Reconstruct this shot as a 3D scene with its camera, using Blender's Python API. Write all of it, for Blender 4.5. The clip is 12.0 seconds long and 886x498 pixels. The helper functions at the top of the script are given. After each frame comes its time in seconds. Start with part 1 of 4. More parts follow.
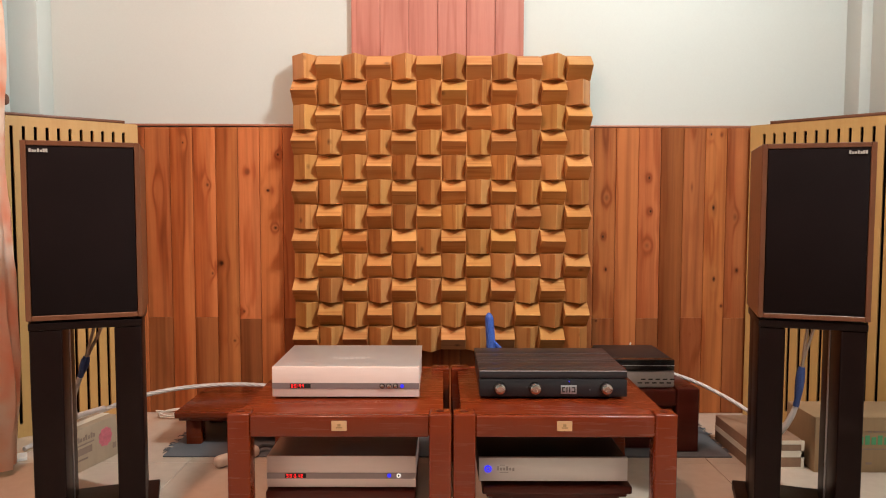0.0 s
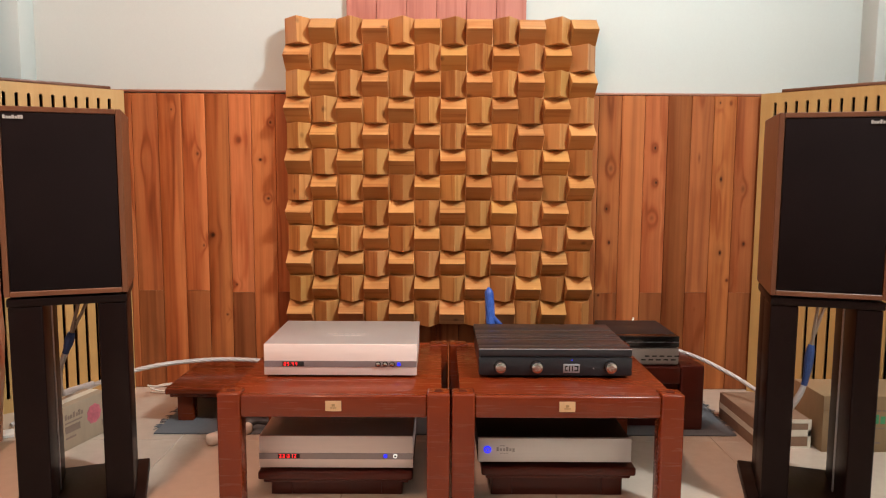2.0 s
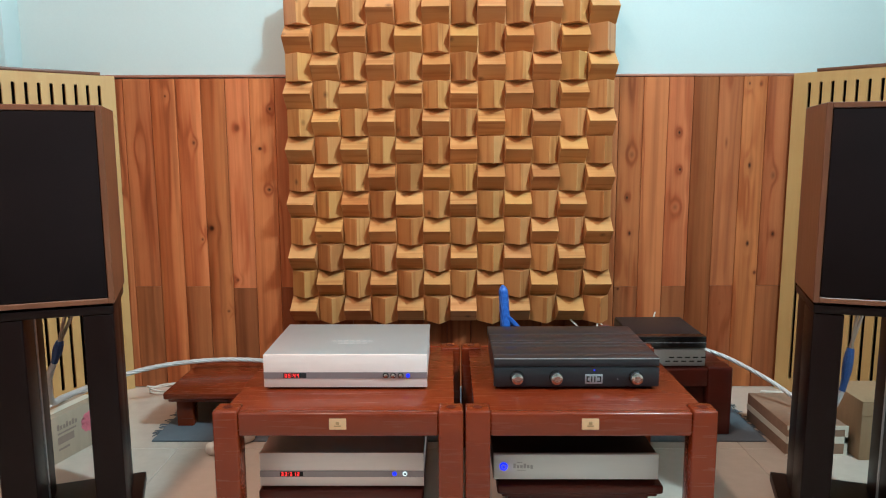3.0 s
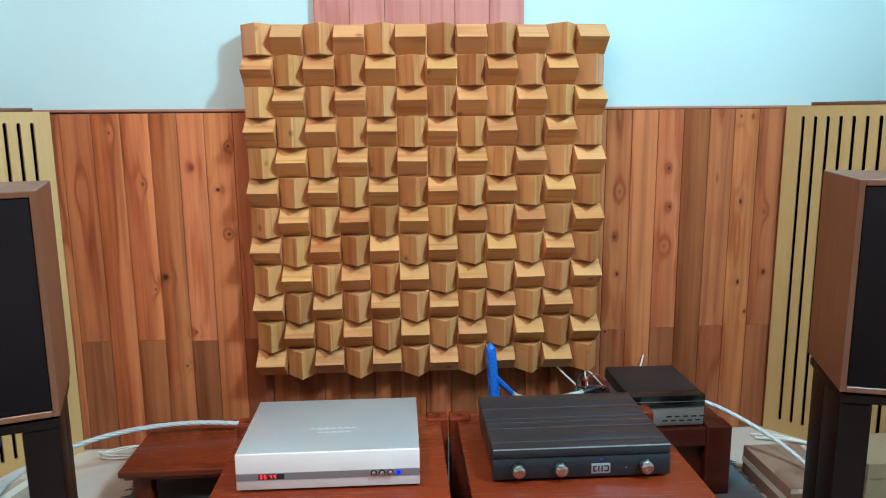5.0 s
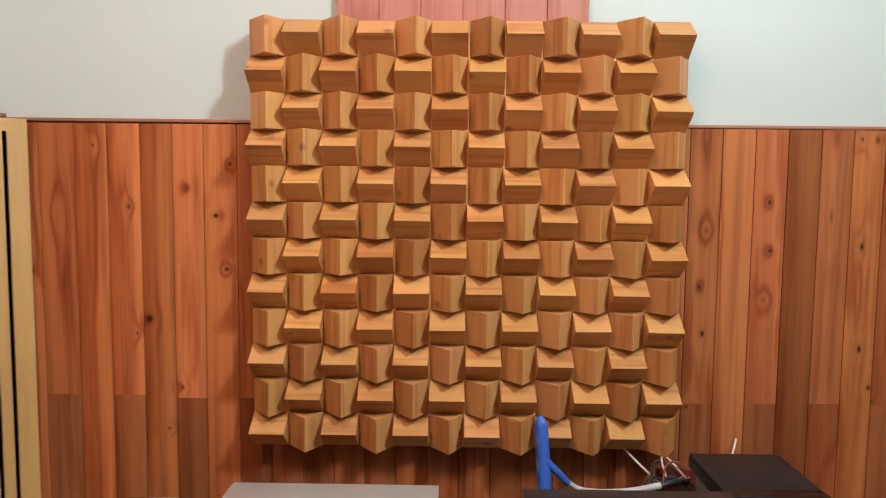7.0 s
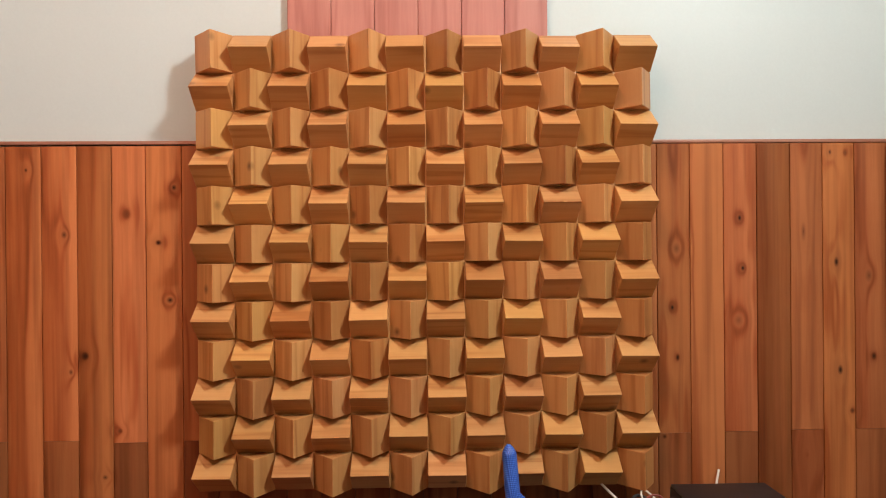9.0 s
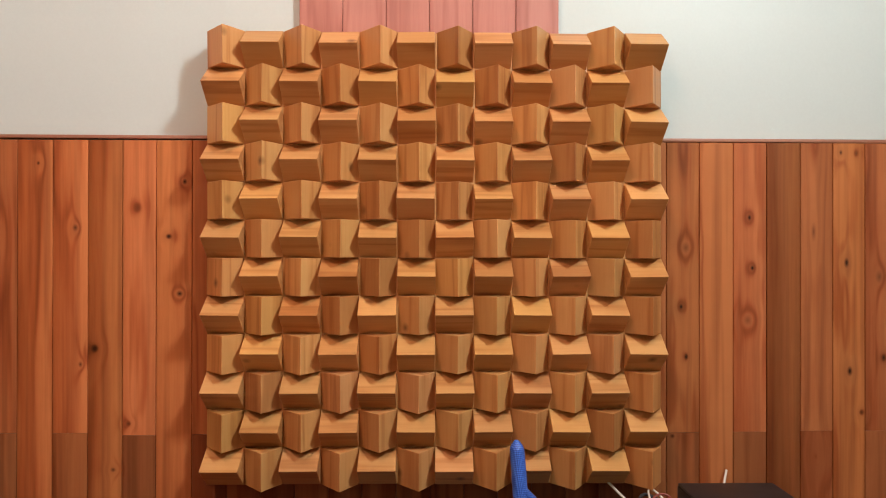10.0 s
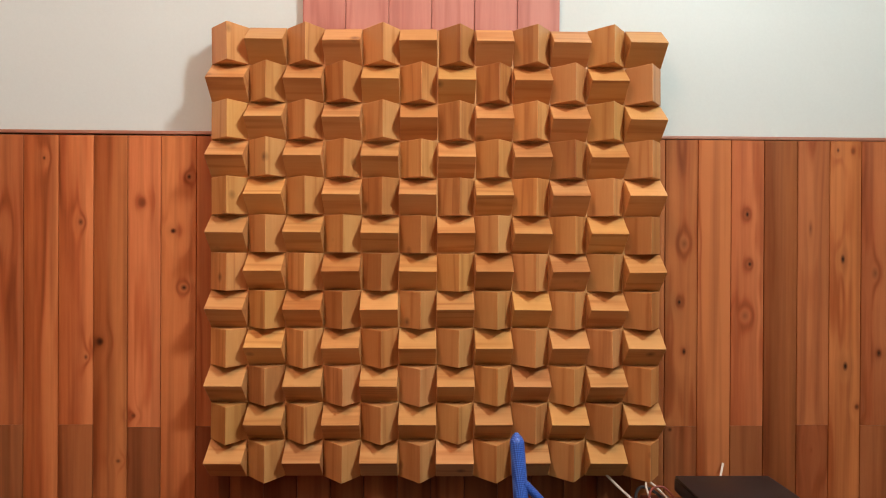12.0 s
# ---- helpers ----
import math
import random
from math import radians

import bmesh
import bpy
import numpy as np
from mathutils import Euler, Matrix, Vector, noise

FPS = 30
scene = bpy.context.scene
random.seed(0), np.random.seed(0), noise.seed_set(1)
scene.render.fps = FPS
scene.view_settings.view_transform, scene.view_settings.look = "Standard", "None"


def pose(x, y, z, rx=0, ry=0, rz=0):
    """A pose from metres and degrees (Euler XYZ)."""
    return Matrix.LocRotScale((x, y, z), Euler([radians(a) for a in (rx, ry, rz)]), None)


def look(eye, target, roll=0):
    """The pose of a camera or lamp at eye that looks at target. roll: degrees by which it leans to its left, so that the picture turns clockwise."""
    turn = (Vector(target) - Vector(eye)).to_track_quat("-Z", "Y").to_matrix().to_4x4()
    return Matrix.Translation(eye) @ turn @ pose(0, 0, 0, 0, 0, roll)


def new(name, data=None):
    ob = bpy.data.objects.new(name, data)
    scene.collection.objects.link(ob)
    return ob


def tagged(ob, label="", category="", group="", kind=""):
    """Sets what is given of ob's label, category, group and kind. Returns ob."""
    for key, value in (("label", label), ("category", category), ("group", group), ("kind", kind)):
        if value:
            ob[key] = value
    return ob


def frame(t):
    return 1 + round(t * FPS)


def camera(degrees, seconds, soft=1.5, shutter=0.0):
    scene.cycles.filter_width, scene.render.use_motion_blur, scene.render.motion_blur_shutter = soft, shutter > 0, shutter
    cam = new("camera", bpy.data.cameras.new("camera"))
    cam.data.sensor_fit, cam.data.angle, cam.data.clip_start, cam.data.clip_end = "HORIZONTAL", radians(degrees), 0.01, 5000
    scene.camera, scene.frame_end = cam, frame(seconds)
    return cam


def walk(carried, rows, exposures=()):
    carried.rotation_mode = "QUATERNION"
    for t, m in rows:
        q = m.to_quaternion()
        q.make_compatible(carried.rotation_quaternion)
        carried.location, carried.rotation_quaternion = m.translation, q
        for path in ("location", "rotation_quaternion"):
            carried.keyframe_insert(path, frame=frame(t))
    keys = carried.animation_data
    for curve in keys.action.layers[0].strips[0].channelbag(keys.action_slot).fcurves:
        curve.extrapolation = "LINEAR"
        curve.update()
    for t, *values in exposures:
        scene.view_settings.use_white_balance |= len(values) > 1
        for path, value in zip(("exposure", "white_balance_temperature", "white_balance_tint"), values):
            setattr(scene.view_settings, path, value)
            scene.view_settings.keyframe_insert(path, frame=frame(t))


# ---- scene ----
cam = camera(63.4, 12.0, soft=1.05, shutter=0.5)
PATH = [
    (0, (0.025, 0.003, 0.89), (0.027, 1.999, 0.764), 0.1),
    (0.5, (0.027, 0.005, 0.892), (0.034, 2.0, 0.759), 0.0),
    (1, (0.027, 0.01, 0.889), (0.038, 2.005, 0.751), -0.0),
    (1.5, (0.025, 0.019, 0.896), (0.043, 2.013, 0.744), 0.1),
    (2, (0.023, 0.093, 0.895), (0.031, 2.081, 0.684), 0.3),
    (2.5, (0.02, 0.168, 0.922), (0.001, 2.152, 0.675), -0.2),
    (4.3, (-0.004, 0.449, 1.098), (0.019, 2.414, 0.725), -0.2),
    (4.5, (-0.034, 0.459, 1.134), (0.014, 2.426, 0.773), -0.3),
    (5, (-0.076, 0.485, 1.178), (0.042, 2.45, 0.822), -0.5),
    (5.5, (-0.046, 0.591, 1.174), (0.08, 2.558, 0.831), -0.1),
    (6, (0.014, 0.748, 1.186), (0.034, 2.721, 0.859), 0.4),
    (6.5, (0.016, 0.828, 1.173), (-0.05, 2.803, 0.866), 0.5),
    (7, (-0.022, 0.94, 1.031), (-0.044, 2.932, 0.861), 0.6),
    (7.2, (-0.026, 0.964, 1.013), (-0.019, 2.959, 0.872), 0.8),
    (9, (0.015, 1.047, 0.923), (0.068, 3.046, 0.92), -0.5),
    (9.5, (0.012, 1.051, 0.906), (0.055, 3.05, 0.912), -0.0),
    (10, (0.006, 1.045, 0.904), (0.043, 3.045, 0.911), 0.1),
    (10.5, (0.007, 1.042, 0.902), (0.048, 3.042, 0.909), -0.1),
    (11, (0.01, 1.034, 0.903), (0.05, 3.034, 0.9), -0.3),
    (11.5, (0.007, 1.024, 0.907), (0.046, 3.024, 0.898), -0.1),
    (12, (0.0, 1.022, 0.906), (0.039, 3.022, 0.898), 0.3),
]
EXPOSURES = [
    (0.0, 0.07, 6740, 15), (1.5, 0.07, 6740, 15), (2.0, 0.12, 6480, 13), (2.5, 0.15, 5650, 1), (4.3, 0.30, 4270, -20), (5.0, 0.30, 4270, -19), (5.5, 0.22, 4730, -11),
    (6.0, 0.17, 5360, -3), (6.5, 0.10, 5950, 6), (7.2, 0.04, 5950, 6), (9.0, -0.02, 6400, 12), (12.0, -0.02, 6400, 12),
]
walk(cam, [(t, look(eye, target, roll)) for t, eye, target, roll in PATH], EXPOSURES)

# ---- light ----
world = bpy.data.worlds.new("world")
scene.world = world
world.use_nodes = True
wn = world.node_tree.nodes
sky = wn.new("ShaderNodeTexSky")
sky.sky_type, sky.sun_disc, sky.sun_elevation, sky.sun_rotation = "NISHITA", False, radians(35), radians(120)
wn["Background"].inputs["Strength"].default_value = 0.08
world.node_tree.links.new(sky.outputs["Color"], wn["Background"].inputs["Color"])


def area_lamp(name, watts, colour, w, d, m):
    lamp = bpy.data.lights.new(name, "AREA")
    lamp.shape, lamp.size, lamp.size_y, lamp.energy, lamp.color = "RECTANGLE", w, d, watts, colour
    ob = new(name, lamp)
    ob.matrix_world = m
    return ob


CEILING = 3.3
area_lamp("wall_tube_light", 120, (0.90, 0.98, 0.95), 0.14, 0.62, look((1.66, 0.95, 3.0), (-1.0, 1.30, 2.0)))
area_lamp("tube_lamp_light", 61, (1.0, 0.57, 0.40), 0.16, 1.2, pose(-0.88, 0.72, CEILING - 0.085))

# ---- materials ----
def material(name):
    m = bpy.data.materials.new(name)
    m.use_nodes = True
    nt = m.node_tree
    return m, nt, nt.nodes["Principled BSDF"]


def node(nt, kind, **values):
    n = nt.nodes.new(kind)
    for key, value in values.items():
        n.inputs[key].default_value = value
    return n


def math_node(nt, op, a, b=None, clamp=False):
    n = nt.nodes.new("ShaderNodeMath")
    n.operation, n.use_clamp = op, clamp
    for i, v in enumerate((a, b)):
        if v is None:
            continue
        if isinstance(v, (int, float)):
            n.inputs[i].default_value = v
        else:
            nt.links.new(v, n.inputs[i])
    return n.outputs[0]


def vec_node(nt, op, a, b):
    n = nt.nodes.new("ShaderNodeVectorMath")
    n.operation = op
    for i, v in enumerate((a, b)):
        if v is None:
            continue
        if isinstance(v, tuple):
            n.inputs[i].default_value = v
        else:
            nt.links.new(v, n.inputs[i])
    return n.outputs["Value"] if op == "LENGTH" else n.outputs["Vector"]


def mix_colour(nt, fac, a, b, blend="MIX"):
    n = nt.nodes.new("ShaderNodeMix")
    n.data_type, n.blend_type = "RGBA", blend
    for slot, v in ((0, fac), (6, a), (7, b)):
        if isinstance(v, (int, float)):
            n.inputs[slot].default_value = v
        elif isinstance(v, tuple):
            n.inputs[slot].default_value = (*v, 1)
        else:
            nt.links.new(v, n.inputs[slot])
    return n.outputs[2]


def ramp(nt, fac, stops):
    n = nt.nodes.new("ShaderNodeValToRGB")
    els = n.color_ramp.elements
    while len(els) < len(stops):
        els.new(0.5)
    for e, (p, c) in zip(els, stops):
        e.position, e.color = p, (*c, 1)
    nt.links.new(fac, n.inputs["Fac"])
    return n.outputs["Color"]


def bump(nt, bsdf, height, strength, distance):
    b = node(nt, "ShaderNodeBump", Strength=strength, Distance=distance)
    nt.links.new(height, b.inputs["Height"])
    nt.links.new(b.outputs["Normal"], bsdf.inputs["Normal"])


def wood(name, dark, mid, light, grain="Z", ring=26.0, rough=0.45, coat=0.0, knots=(), tone=True, contrast=1.0, spread=0.22, fine_bump=0.12, sparse=0.0, spec=0.5, power=2.6, line=0.34, broad=0.55, fibre=0.45, patchy=False, streak=0.0):
    """Sawn wood: growth rings drawn out along the grain, fine pores, knots, and a tone of its own for each board."""
    m, nt, bsdf = material(name)
    co = nt.nodes.new("ShaderNodeTexCoord").outputs["Object"]
    info = nt.nodes.new("ShaderNodeObjectInfo")
    p = co
    dark_spot = rise = None
    for x, z, a, b, depth in knots:
        rel = vec_node(nt, "MULTIPLY", vec_node(nt, "SUBTRACT", co, (x, 0, z)), (1 / a, 0, 1 / b))
        d = vec_node(nt, "LENGTH", rel, None)
        g = math_node(nt, "EXPONENT", math_node(nt, "MULTIPLY", math_node(nt, "MULTIPLY", d, d), -0.28))
        push = nt.nodes.new("ShaderNodeVectorMath")
        push.operation = "SCALE"
        nt.links.new(vec_node(nt, "MULTIPLY", rel, (a * 0.7, 0, 0)), push.inputs[0])
        nt.links.new(g, push.inputs["Scale"])
        p = vec_node(nt, "SUBTRACT", p, push.outputs["Vector"])
        core = math_node(nt, "MULTIPLY", math_node(nt, "SUBTRACT", 1.0, d, clamp=True), depth)
        halo = math_node(nt, "MULTIPLY", g, 0.16 * depth)
        spot = math_node(nt, "MAXIMUM", core, halo)
        swell = math_node(nt, "EXPONENT", math_node(nt, "MULTIPLY", d, -0.42))
        rise = swell if rise is None else math_node(nt, "ADD", rise, swell)
        dark_spot = spot if dark_spot is None else math_node(nt, "MAXIMUM", dark_spot, spot)
    shift = math_node(nt, "MULTIPLY", info.outputs["Random"], 37.0)
    comb = nt.nodes.new("ShaderNodeCombineXYZ")
    for i in range(3):
        nt.links.new(shift, comb.inputs[i])
    p = vec_node(nt, "ADD", p, comb.outputs[0])
    s_long, s_cross = 0.5, 9.0
    scale = {"X": (s_long, s_cross, s_cross), "Y": (s_cross, s_long, s_cross), "Z": (s_cross, s_cross, s_long)}[grain]
    low = node(nt, "ShaderNodeTexNoise", Scale=1.0, Detail=3.0, Roughness=0.5, Distortion=0.12)
    nt.links.new(vec_node(nt, "MULTIPLY", p, scale), low.inputs["Vector"])
    height = low.outputs["Fac"] if rise is None else math_node(nt, "ADD", low.outputs["Fac"], math_node(nt, "MULTIPLY", rise, 0.17))
    rings = math_node(nt, "SINE", math_node(nt, "MULTIPLY", height, ring))
    rings = math_node(nt, "ADD", math_node(nt, "MULTIPLY", rings, 0.5), 0.5)
    rings = math_node(nt, "POWER", rings, power)
    if patchy:
        where = node(nt, "ShaderNodeTexNoise", Scale=1.0, Detail=1.0)
        nt.links.new(vec_node(nt, "MULTIPLY", p, (7.0, 7.0, 1.6)), where.inputs["Vector"])
        strong = math_node(nt, "MULTIPLY", math_node(nt, "SUBTRACT", where.outputs["Fac"], 0.40), 4.0, clamp=True)
        if rise is not None:
            strong = math_node(nt, "MAXIMUM", strong, math_node(nt, "MULTIPLY", rise, 1.8, clamp=True))
        rings = math_node(nt, "MULTIPLY", rings, strong)
    fine = node(nt, "ShaderNodeTexNoise", Scale=1.0, Detail=6.0, Roughness=0.65)
    nt.links.new(vec_node(nt, "MULTIPLY", p, tuple(14.0 * v for v in scale)), fine.inputs["Vector"])
    blot = node(nt, "ShaderNodeTexNoise", Scale=5.0, Detail=3.0, Roughness=0.6)
    nt.links.new(p, blot.inputs["Vector"])
    f = math_node(nt, "ADD", math_node(nt, "MULTIPLY", rings, line * contrast), math_node(nt, "MULTIPLY", fine.outputs["Fac"], fibre))
    f = math_node(nt, "ADD", f, math_node(nt, "MULTIPLY", low.outputs["Fac"], broad * contrast))
    f = math_node(nt, "SUBTRACT", f, 0.5 * (broad + fibre - 1.0) + 0.22 + 0.17 * (contrast - 1))
    col = ramp(nt, f, [(0.18, light), (0.5, mid), (0.85, dark)])
    col = mix_colour(nt, math_node(nt, "MULTIPLY", blot.outputs["Fac"], 0.35), col, tuple(0.6 * v for v in mid))
    if streak:
        band = node(nt, "ShaderNodeTexNoise", Scale=1.0, Detail=2.0, Roughness=0.5)
        nt.links.new(vec_node(nt, "MULTIPLY", p, (48.0, 48.0, 1.1)), band.inputs["Vector"])
        flow = math_node(nt, "MULTIPLY", math_node(nt, "SUBTRACT", band.outputs["Fac"], 0.42), 3.2, clamp=True)
        col = mix_colour(nt, math_node(nt, "MULTIPLY", flow, streak), col, tuple(0.55 * v + 0.15 * w for v, w in zip(dark, mid)))
    if dark_spot is not None:
        col = mix_colour(nt, math_node(nt, "MULTIPLY", dark_spot, 1.25, clamp=True), col, tuple(0.28 * v for v in dark))
    if sparse:
        vor = node(nt, "ShaderNodeTexVoronoi", Scale=sparse)
        nt.links.new(p, vor.inputs["Vector"])
        near = math_node(nt, "SUBTRACT", 1.0, math_node(nt, "MULTIPLY", vor.outputs["Distance"], 9.0), clamp=True)
        col = mix_colour(nt, math_node(nt, "MULTIPLY", near, 0.9), col, tuple(0.3 * v for v in dark))
    if tone:
        r = math_node(nt, "MULTIPLY", info.outputs["Random"], 2 * spread)
        r = math_node(nt, "ADD", r, 1.0 - spread)
        grey = nt.nodes.new("ShaderNodeCombineColor")
        for i in range(3):
            nt.links.new(r, grey.inputs[i])
        col = mix_colour(nt, 1.0, col, grey.outputs[0], "MULTIPLY")
        col = mix_colour(nt, 1.0, col, info.outputs["Color"], "MULTIPLY")
    nt.links.new(col, bsdf.inputs["Base Color"])
    rr = math_node(nt, "ADD", math_node(nt, "MULTIPLY", fine.outputs["Fac"], 0.16), rough - 0.08)
    nt.links.new(rr, bsdf.inputs["Roughness"])
    bsdf.inputs["Coat Weight"].default_value = coat
    bsdf.inputs["Coat Roughness"].default_value = 0.12
    bsdf.inputs["Specular IOR Level"].default_value = spec
    bump(nt, bsdf, fine.outputs["Fac"], fine_bump, 0.002)
    return m


def plain(name, colour, rough, metal=0.0, grain=60.0, vary=0.12, relief=0.05, coat=0.0, stretch=(1, 1, 1), broad=4.0, spec=0.5):
    """Paint, metal, plastic, card or cloth: a colour with fine grain and broad uneven wear."""
    m, nt, bsdf = material(name)
    co = nt.nodes.new("ShaderNodeTexCoord").outputs["Object"]
    fine = node(nt, "ShaderNodeTexNoise", Scale=grain, Detail=4.0, Roughness=0.6)
    nt.links.new(vec_node(nt, "MULTIPLY", co, stretch), fine.inputs["Vector"])
    wide = node(nt, "ShaderNodeTexNoise", Scale=broad, Detail=3.0, Roughness=0.55)
    nt.links.new(co, wide.inputs["Vector"])
    f = math_node(nt, "ADD", math_node(nt, "MULTIPLY", fine.outputs["Fac"], 0.5), math_node(nt, "MULTIPLY", wide.outputs["Fac"], 0.5))
    lo = tuple(v * (1 - vary) for v in colour)
    hi = tuple(min(1, v * (1 + vary)) for v in colour)
    nt.links.new(ramp(nt, f, [(0.3, lo), (0.7, hi)]), bsdf.inputs["Base Color"])
    nt.links.new(math_node(nt, "ADD", math_node(nt, "MULTIPLY", f, 0.2), rough - 0.1), bsdf.inputs["Roughness"])
    bsdf.inputs["Metallic"].default_value = metal
    bsdf.inputs["Coat Weight"].default_value = coat
    bsdf.inputs["Specular IOR Level"].default_value = spec
    if relief:
        bump(nt, bsdf, fine.outputs["Fac"], relief, 0.001)
    return m


def glow(name, colour, strength):
    m, nt, bsdf = material(name)
    bsdf.inputs["Base Color"].default_value = (*[0.02 * c for c in colour], 1)
    bsdf.inputs["Emission Color"].default_value = (*colour, 1)
    bsdf.inputs["Emission Strength"].default_value = strength
    return m


def braid(name, low, high):
    """A woven mesh sleeve: crossing threads with small gaps."""
    m, nt, bsdf = material(name)
    sep = nt.nodes.new("ShaderNodeSeparateXYZ")
    nt.links.new(nt.nodes.new("ShaderNodeTexCoord").outputs["Object"], sep.inputs[0])
    across = math_node(nt, "ADD", sep.outputs["X"], math_node(nt, "MULTIPLY", sep.outputs["Y"], 0.7))
    a = math_node(nt, "SINE", math_node(nt, "MULTIPLY", math_node(nt, "ADD", across, sep.outputs["Z"]), 800.0))
    b = math_node(nt, "SINE", math_node(nt, "MULTIPLY", math_node(nt, "SUBTRACT", across, sep.outputs["Z"]), 800.0))
    f = math_node(nt, "ADD", math_node(nt, "MULTIPLY", math_node(nt, "MULTIPLY", a, b), 0.5), 0.5)
    wear = node(nt, "ShaderNodeTexNoise", Scale=60.0, Detail=3.0)
    worn = math_node(nt, "MULTIPLY", f, math_node(nt, "ADD", wear.outputs["Fac"], 0.35))
    nt.links.new(ramp(nt, worn, [(0.15, low), (0.9, high)]), bsdf.inputs["Base Color"])
    bsdf.inputs["Roughness"].default_value = 0.34
    bump(nt, bsdf, f, 0.5, 0.001)
    return m


KNOTS = [(-1.056, 1.142, 0.006, 0.008, 0.8), (-0.956, 0.967, 0.010, 0.013, 0.7), (-0.789, 1.022, 0.014, 0.019, 0.55), (-0.661, 1.093, 0.009, 0.011, 0.9),
         (-0.704, 0.944, 0.011, 0.010, 1.0), (-0.674, 0.788, 0.013, 0.012, 0.9), (-0.903, 0.639, 0.013, 0.014, 1.0), (-0.941, 0.596, 0.008, 0.011, 0.7),
         (-0.812, 0.435, 0.010, 0.009, 0.7), (-0.852, 0.310, 0.010, 0.009, 0.7), (-1.17, 0.95, 0.018, 0.05, 0.0), (-1.248, 0.778, 0.011, 0.011, 0.7),
         (0.712, 0.916, 0.014, 0.020, 0.45), (0.699, 0.753, 0.008, 0.012, 1.0), (0.713, 0.615, 0.007, 0.012, 1.0), (0.889, 0.999, 0.008, 0.013, 1.0),
         (0.897, 0.860, 0.008, 0.011, 1.0), (0.884, 0.716, 0.015, 0.019, 0.4), (1.068, 0.960, 0.009, 0.034, 0.45), (1.144, 1.180, 0.006, 0.010, 0.8),
         (1.187, 1.178, 0.006, 0.010, 0.6), (1.160, 0.875, 0.009, 0.018, 1.0), (1.169, 0.575, 0.010, 0.018, 1.0), (1.252, 0.836, 0.014, 0.024, 0.5),
         (1.264, 0.612, 0.009, 0.014, 0.9), (1.202, 0.461, 0.009, 0.011, 0.7), (0.675, 0.397, 0.009, 0.009, 0.7), (1.073, 1.200, 0.016, 0.075, 0.0),
         (0.704, 1.200, 0.011, 0.065, 0.0), (1.075, 0.340, 0.020, 0.040, 0.0)]


def teak(name, x0, x1):
    return wood(name, (0.125, 0.024, 0.006), (0.395, 0.101, 0.029), (0.60, 0.206, 0.072), "Z", 34, 0.45, 0.0, [k for k in KNOTS if x0 < k[0] < x1],
                spread=0.03, contrast=1.0, fine_bump=0.15, power=4.0, line=0.34, broad=1.15, fibre=0.26, patchy=True, spec=0.2, streak=0.5)


# one wood throughout; the knots are shared out between stretches of the wall
TEAK = [(-0.5, teak("varnished_teak_west", -2, -0.5)), (0.8, teak("varnished_teak_middle", -0.5, 0.8)), (1.0, teak("varnished_teak_east", 0.8, 1.0)), (2.0, teak("varnished_teak_corner", 1.0, 2))]
M_BLOCK = wood("oiled_pine_blocks", (0.33, 0.116, 0.033), (0.535, 0.236, 0.075), (0.64, 0.328, 0.118), "Z", 34, 0.46, 0.08, spread=0.09, contrast=0.8, fine_bump=0.2, sparse=7.0, power=4.0, line=0.42, spec=0.3)
M_PINK = wood("pinkish_laminate_boards", (0.33, 0.098, 0.072), (0.46, 0.165, 0.125), (0.54, 0.225, 0.175), "Z", 34, 0.5, 0.0, spread=0.05, contrast=0.95, power=4.0, streak=0.18)
M_ABSORBER = wood("pale_veneer_board", (0.37, 0.205, 0.062), (0.48, 0.28, 0.092), (0.54, 0.335, 0.12), "Z", 14, 0.5, 0.0, tone=False, contrast=0.5, fine_bump=0.05)
M_MAHOGANY = wood("red_mahogany", (0.105, 0.0135, 0.0028), (0.145, 0.020, 0.0042), (0.172, 0.0255, 0.0056), "X", 12, 0.26, 0.14, spec=0.3, spread=0.08, contrast=0.6, fine_bump=0.03, fibre=0.4)
M_MAROON = wood("dark_maroon_wood", (0.030, 0.005, 0.003), (0.070, 0.0105, 0.0055), (0.095, 0.015, 0.008), "X", 18, 0.34, 0.08, spec=0.25, spread=0.1, contrast=0.8, fine_bump=0.05)
M_CABINET = wood("cherry_veneer", (0.082, 0.025, 0.010), (0.122, 0.041, 0.017), (0.160, 0.059, 0.025), "Z", 18, 0.42, 0.05, tone=False, contrast=0.6, fine_bump=0.05)
M_RAIL = wood("reddish_rail_wood", (0.20, 0.06, 0.03), (0.34, 0.13, 0.075), (0.44, 0.20, 0.13), "X", 14, 0.4, 0.1, tone=False, contrast=0.6, fine_bump=0.04)
M_WALL = plain("cream_wall_paint", (0.555, 0.610, 0.595), 0.42, grain=140, vary=0.03, relief=0.05, broad=1.3)
M_CEILING = plain("white_ceiling_paint", (0.62, 0.61, 0.58), 0.7, grain=90, vary=0.03)
M_TILE = plain("cream_floor_tile", (0.58, 0.475, 0.39), 0.14, grain=25, vary=0.07, relief=0.01, broad=2.5)
M_GROUT = plain("tile_grout", (0.33, 0.28, 0.23), 0.8)
M_FELT = plain("black_felt", (0.012, 0.010, 0.010), 0.95, grain=300, relief=0.2, spec=0.1)
M_CLOTH = plain("black_grille_cloth", (0.0095, 0.0058, 0.006), 0.9, grain=900, vary=0.4, relief=0.35, spec=0.08)
M_BLACK = plain("black_stand_lacquer", (0.008, 0.0034, 0.003), 0.40, grain=80, vary=0.2, relief=0.02, spec=0.12)
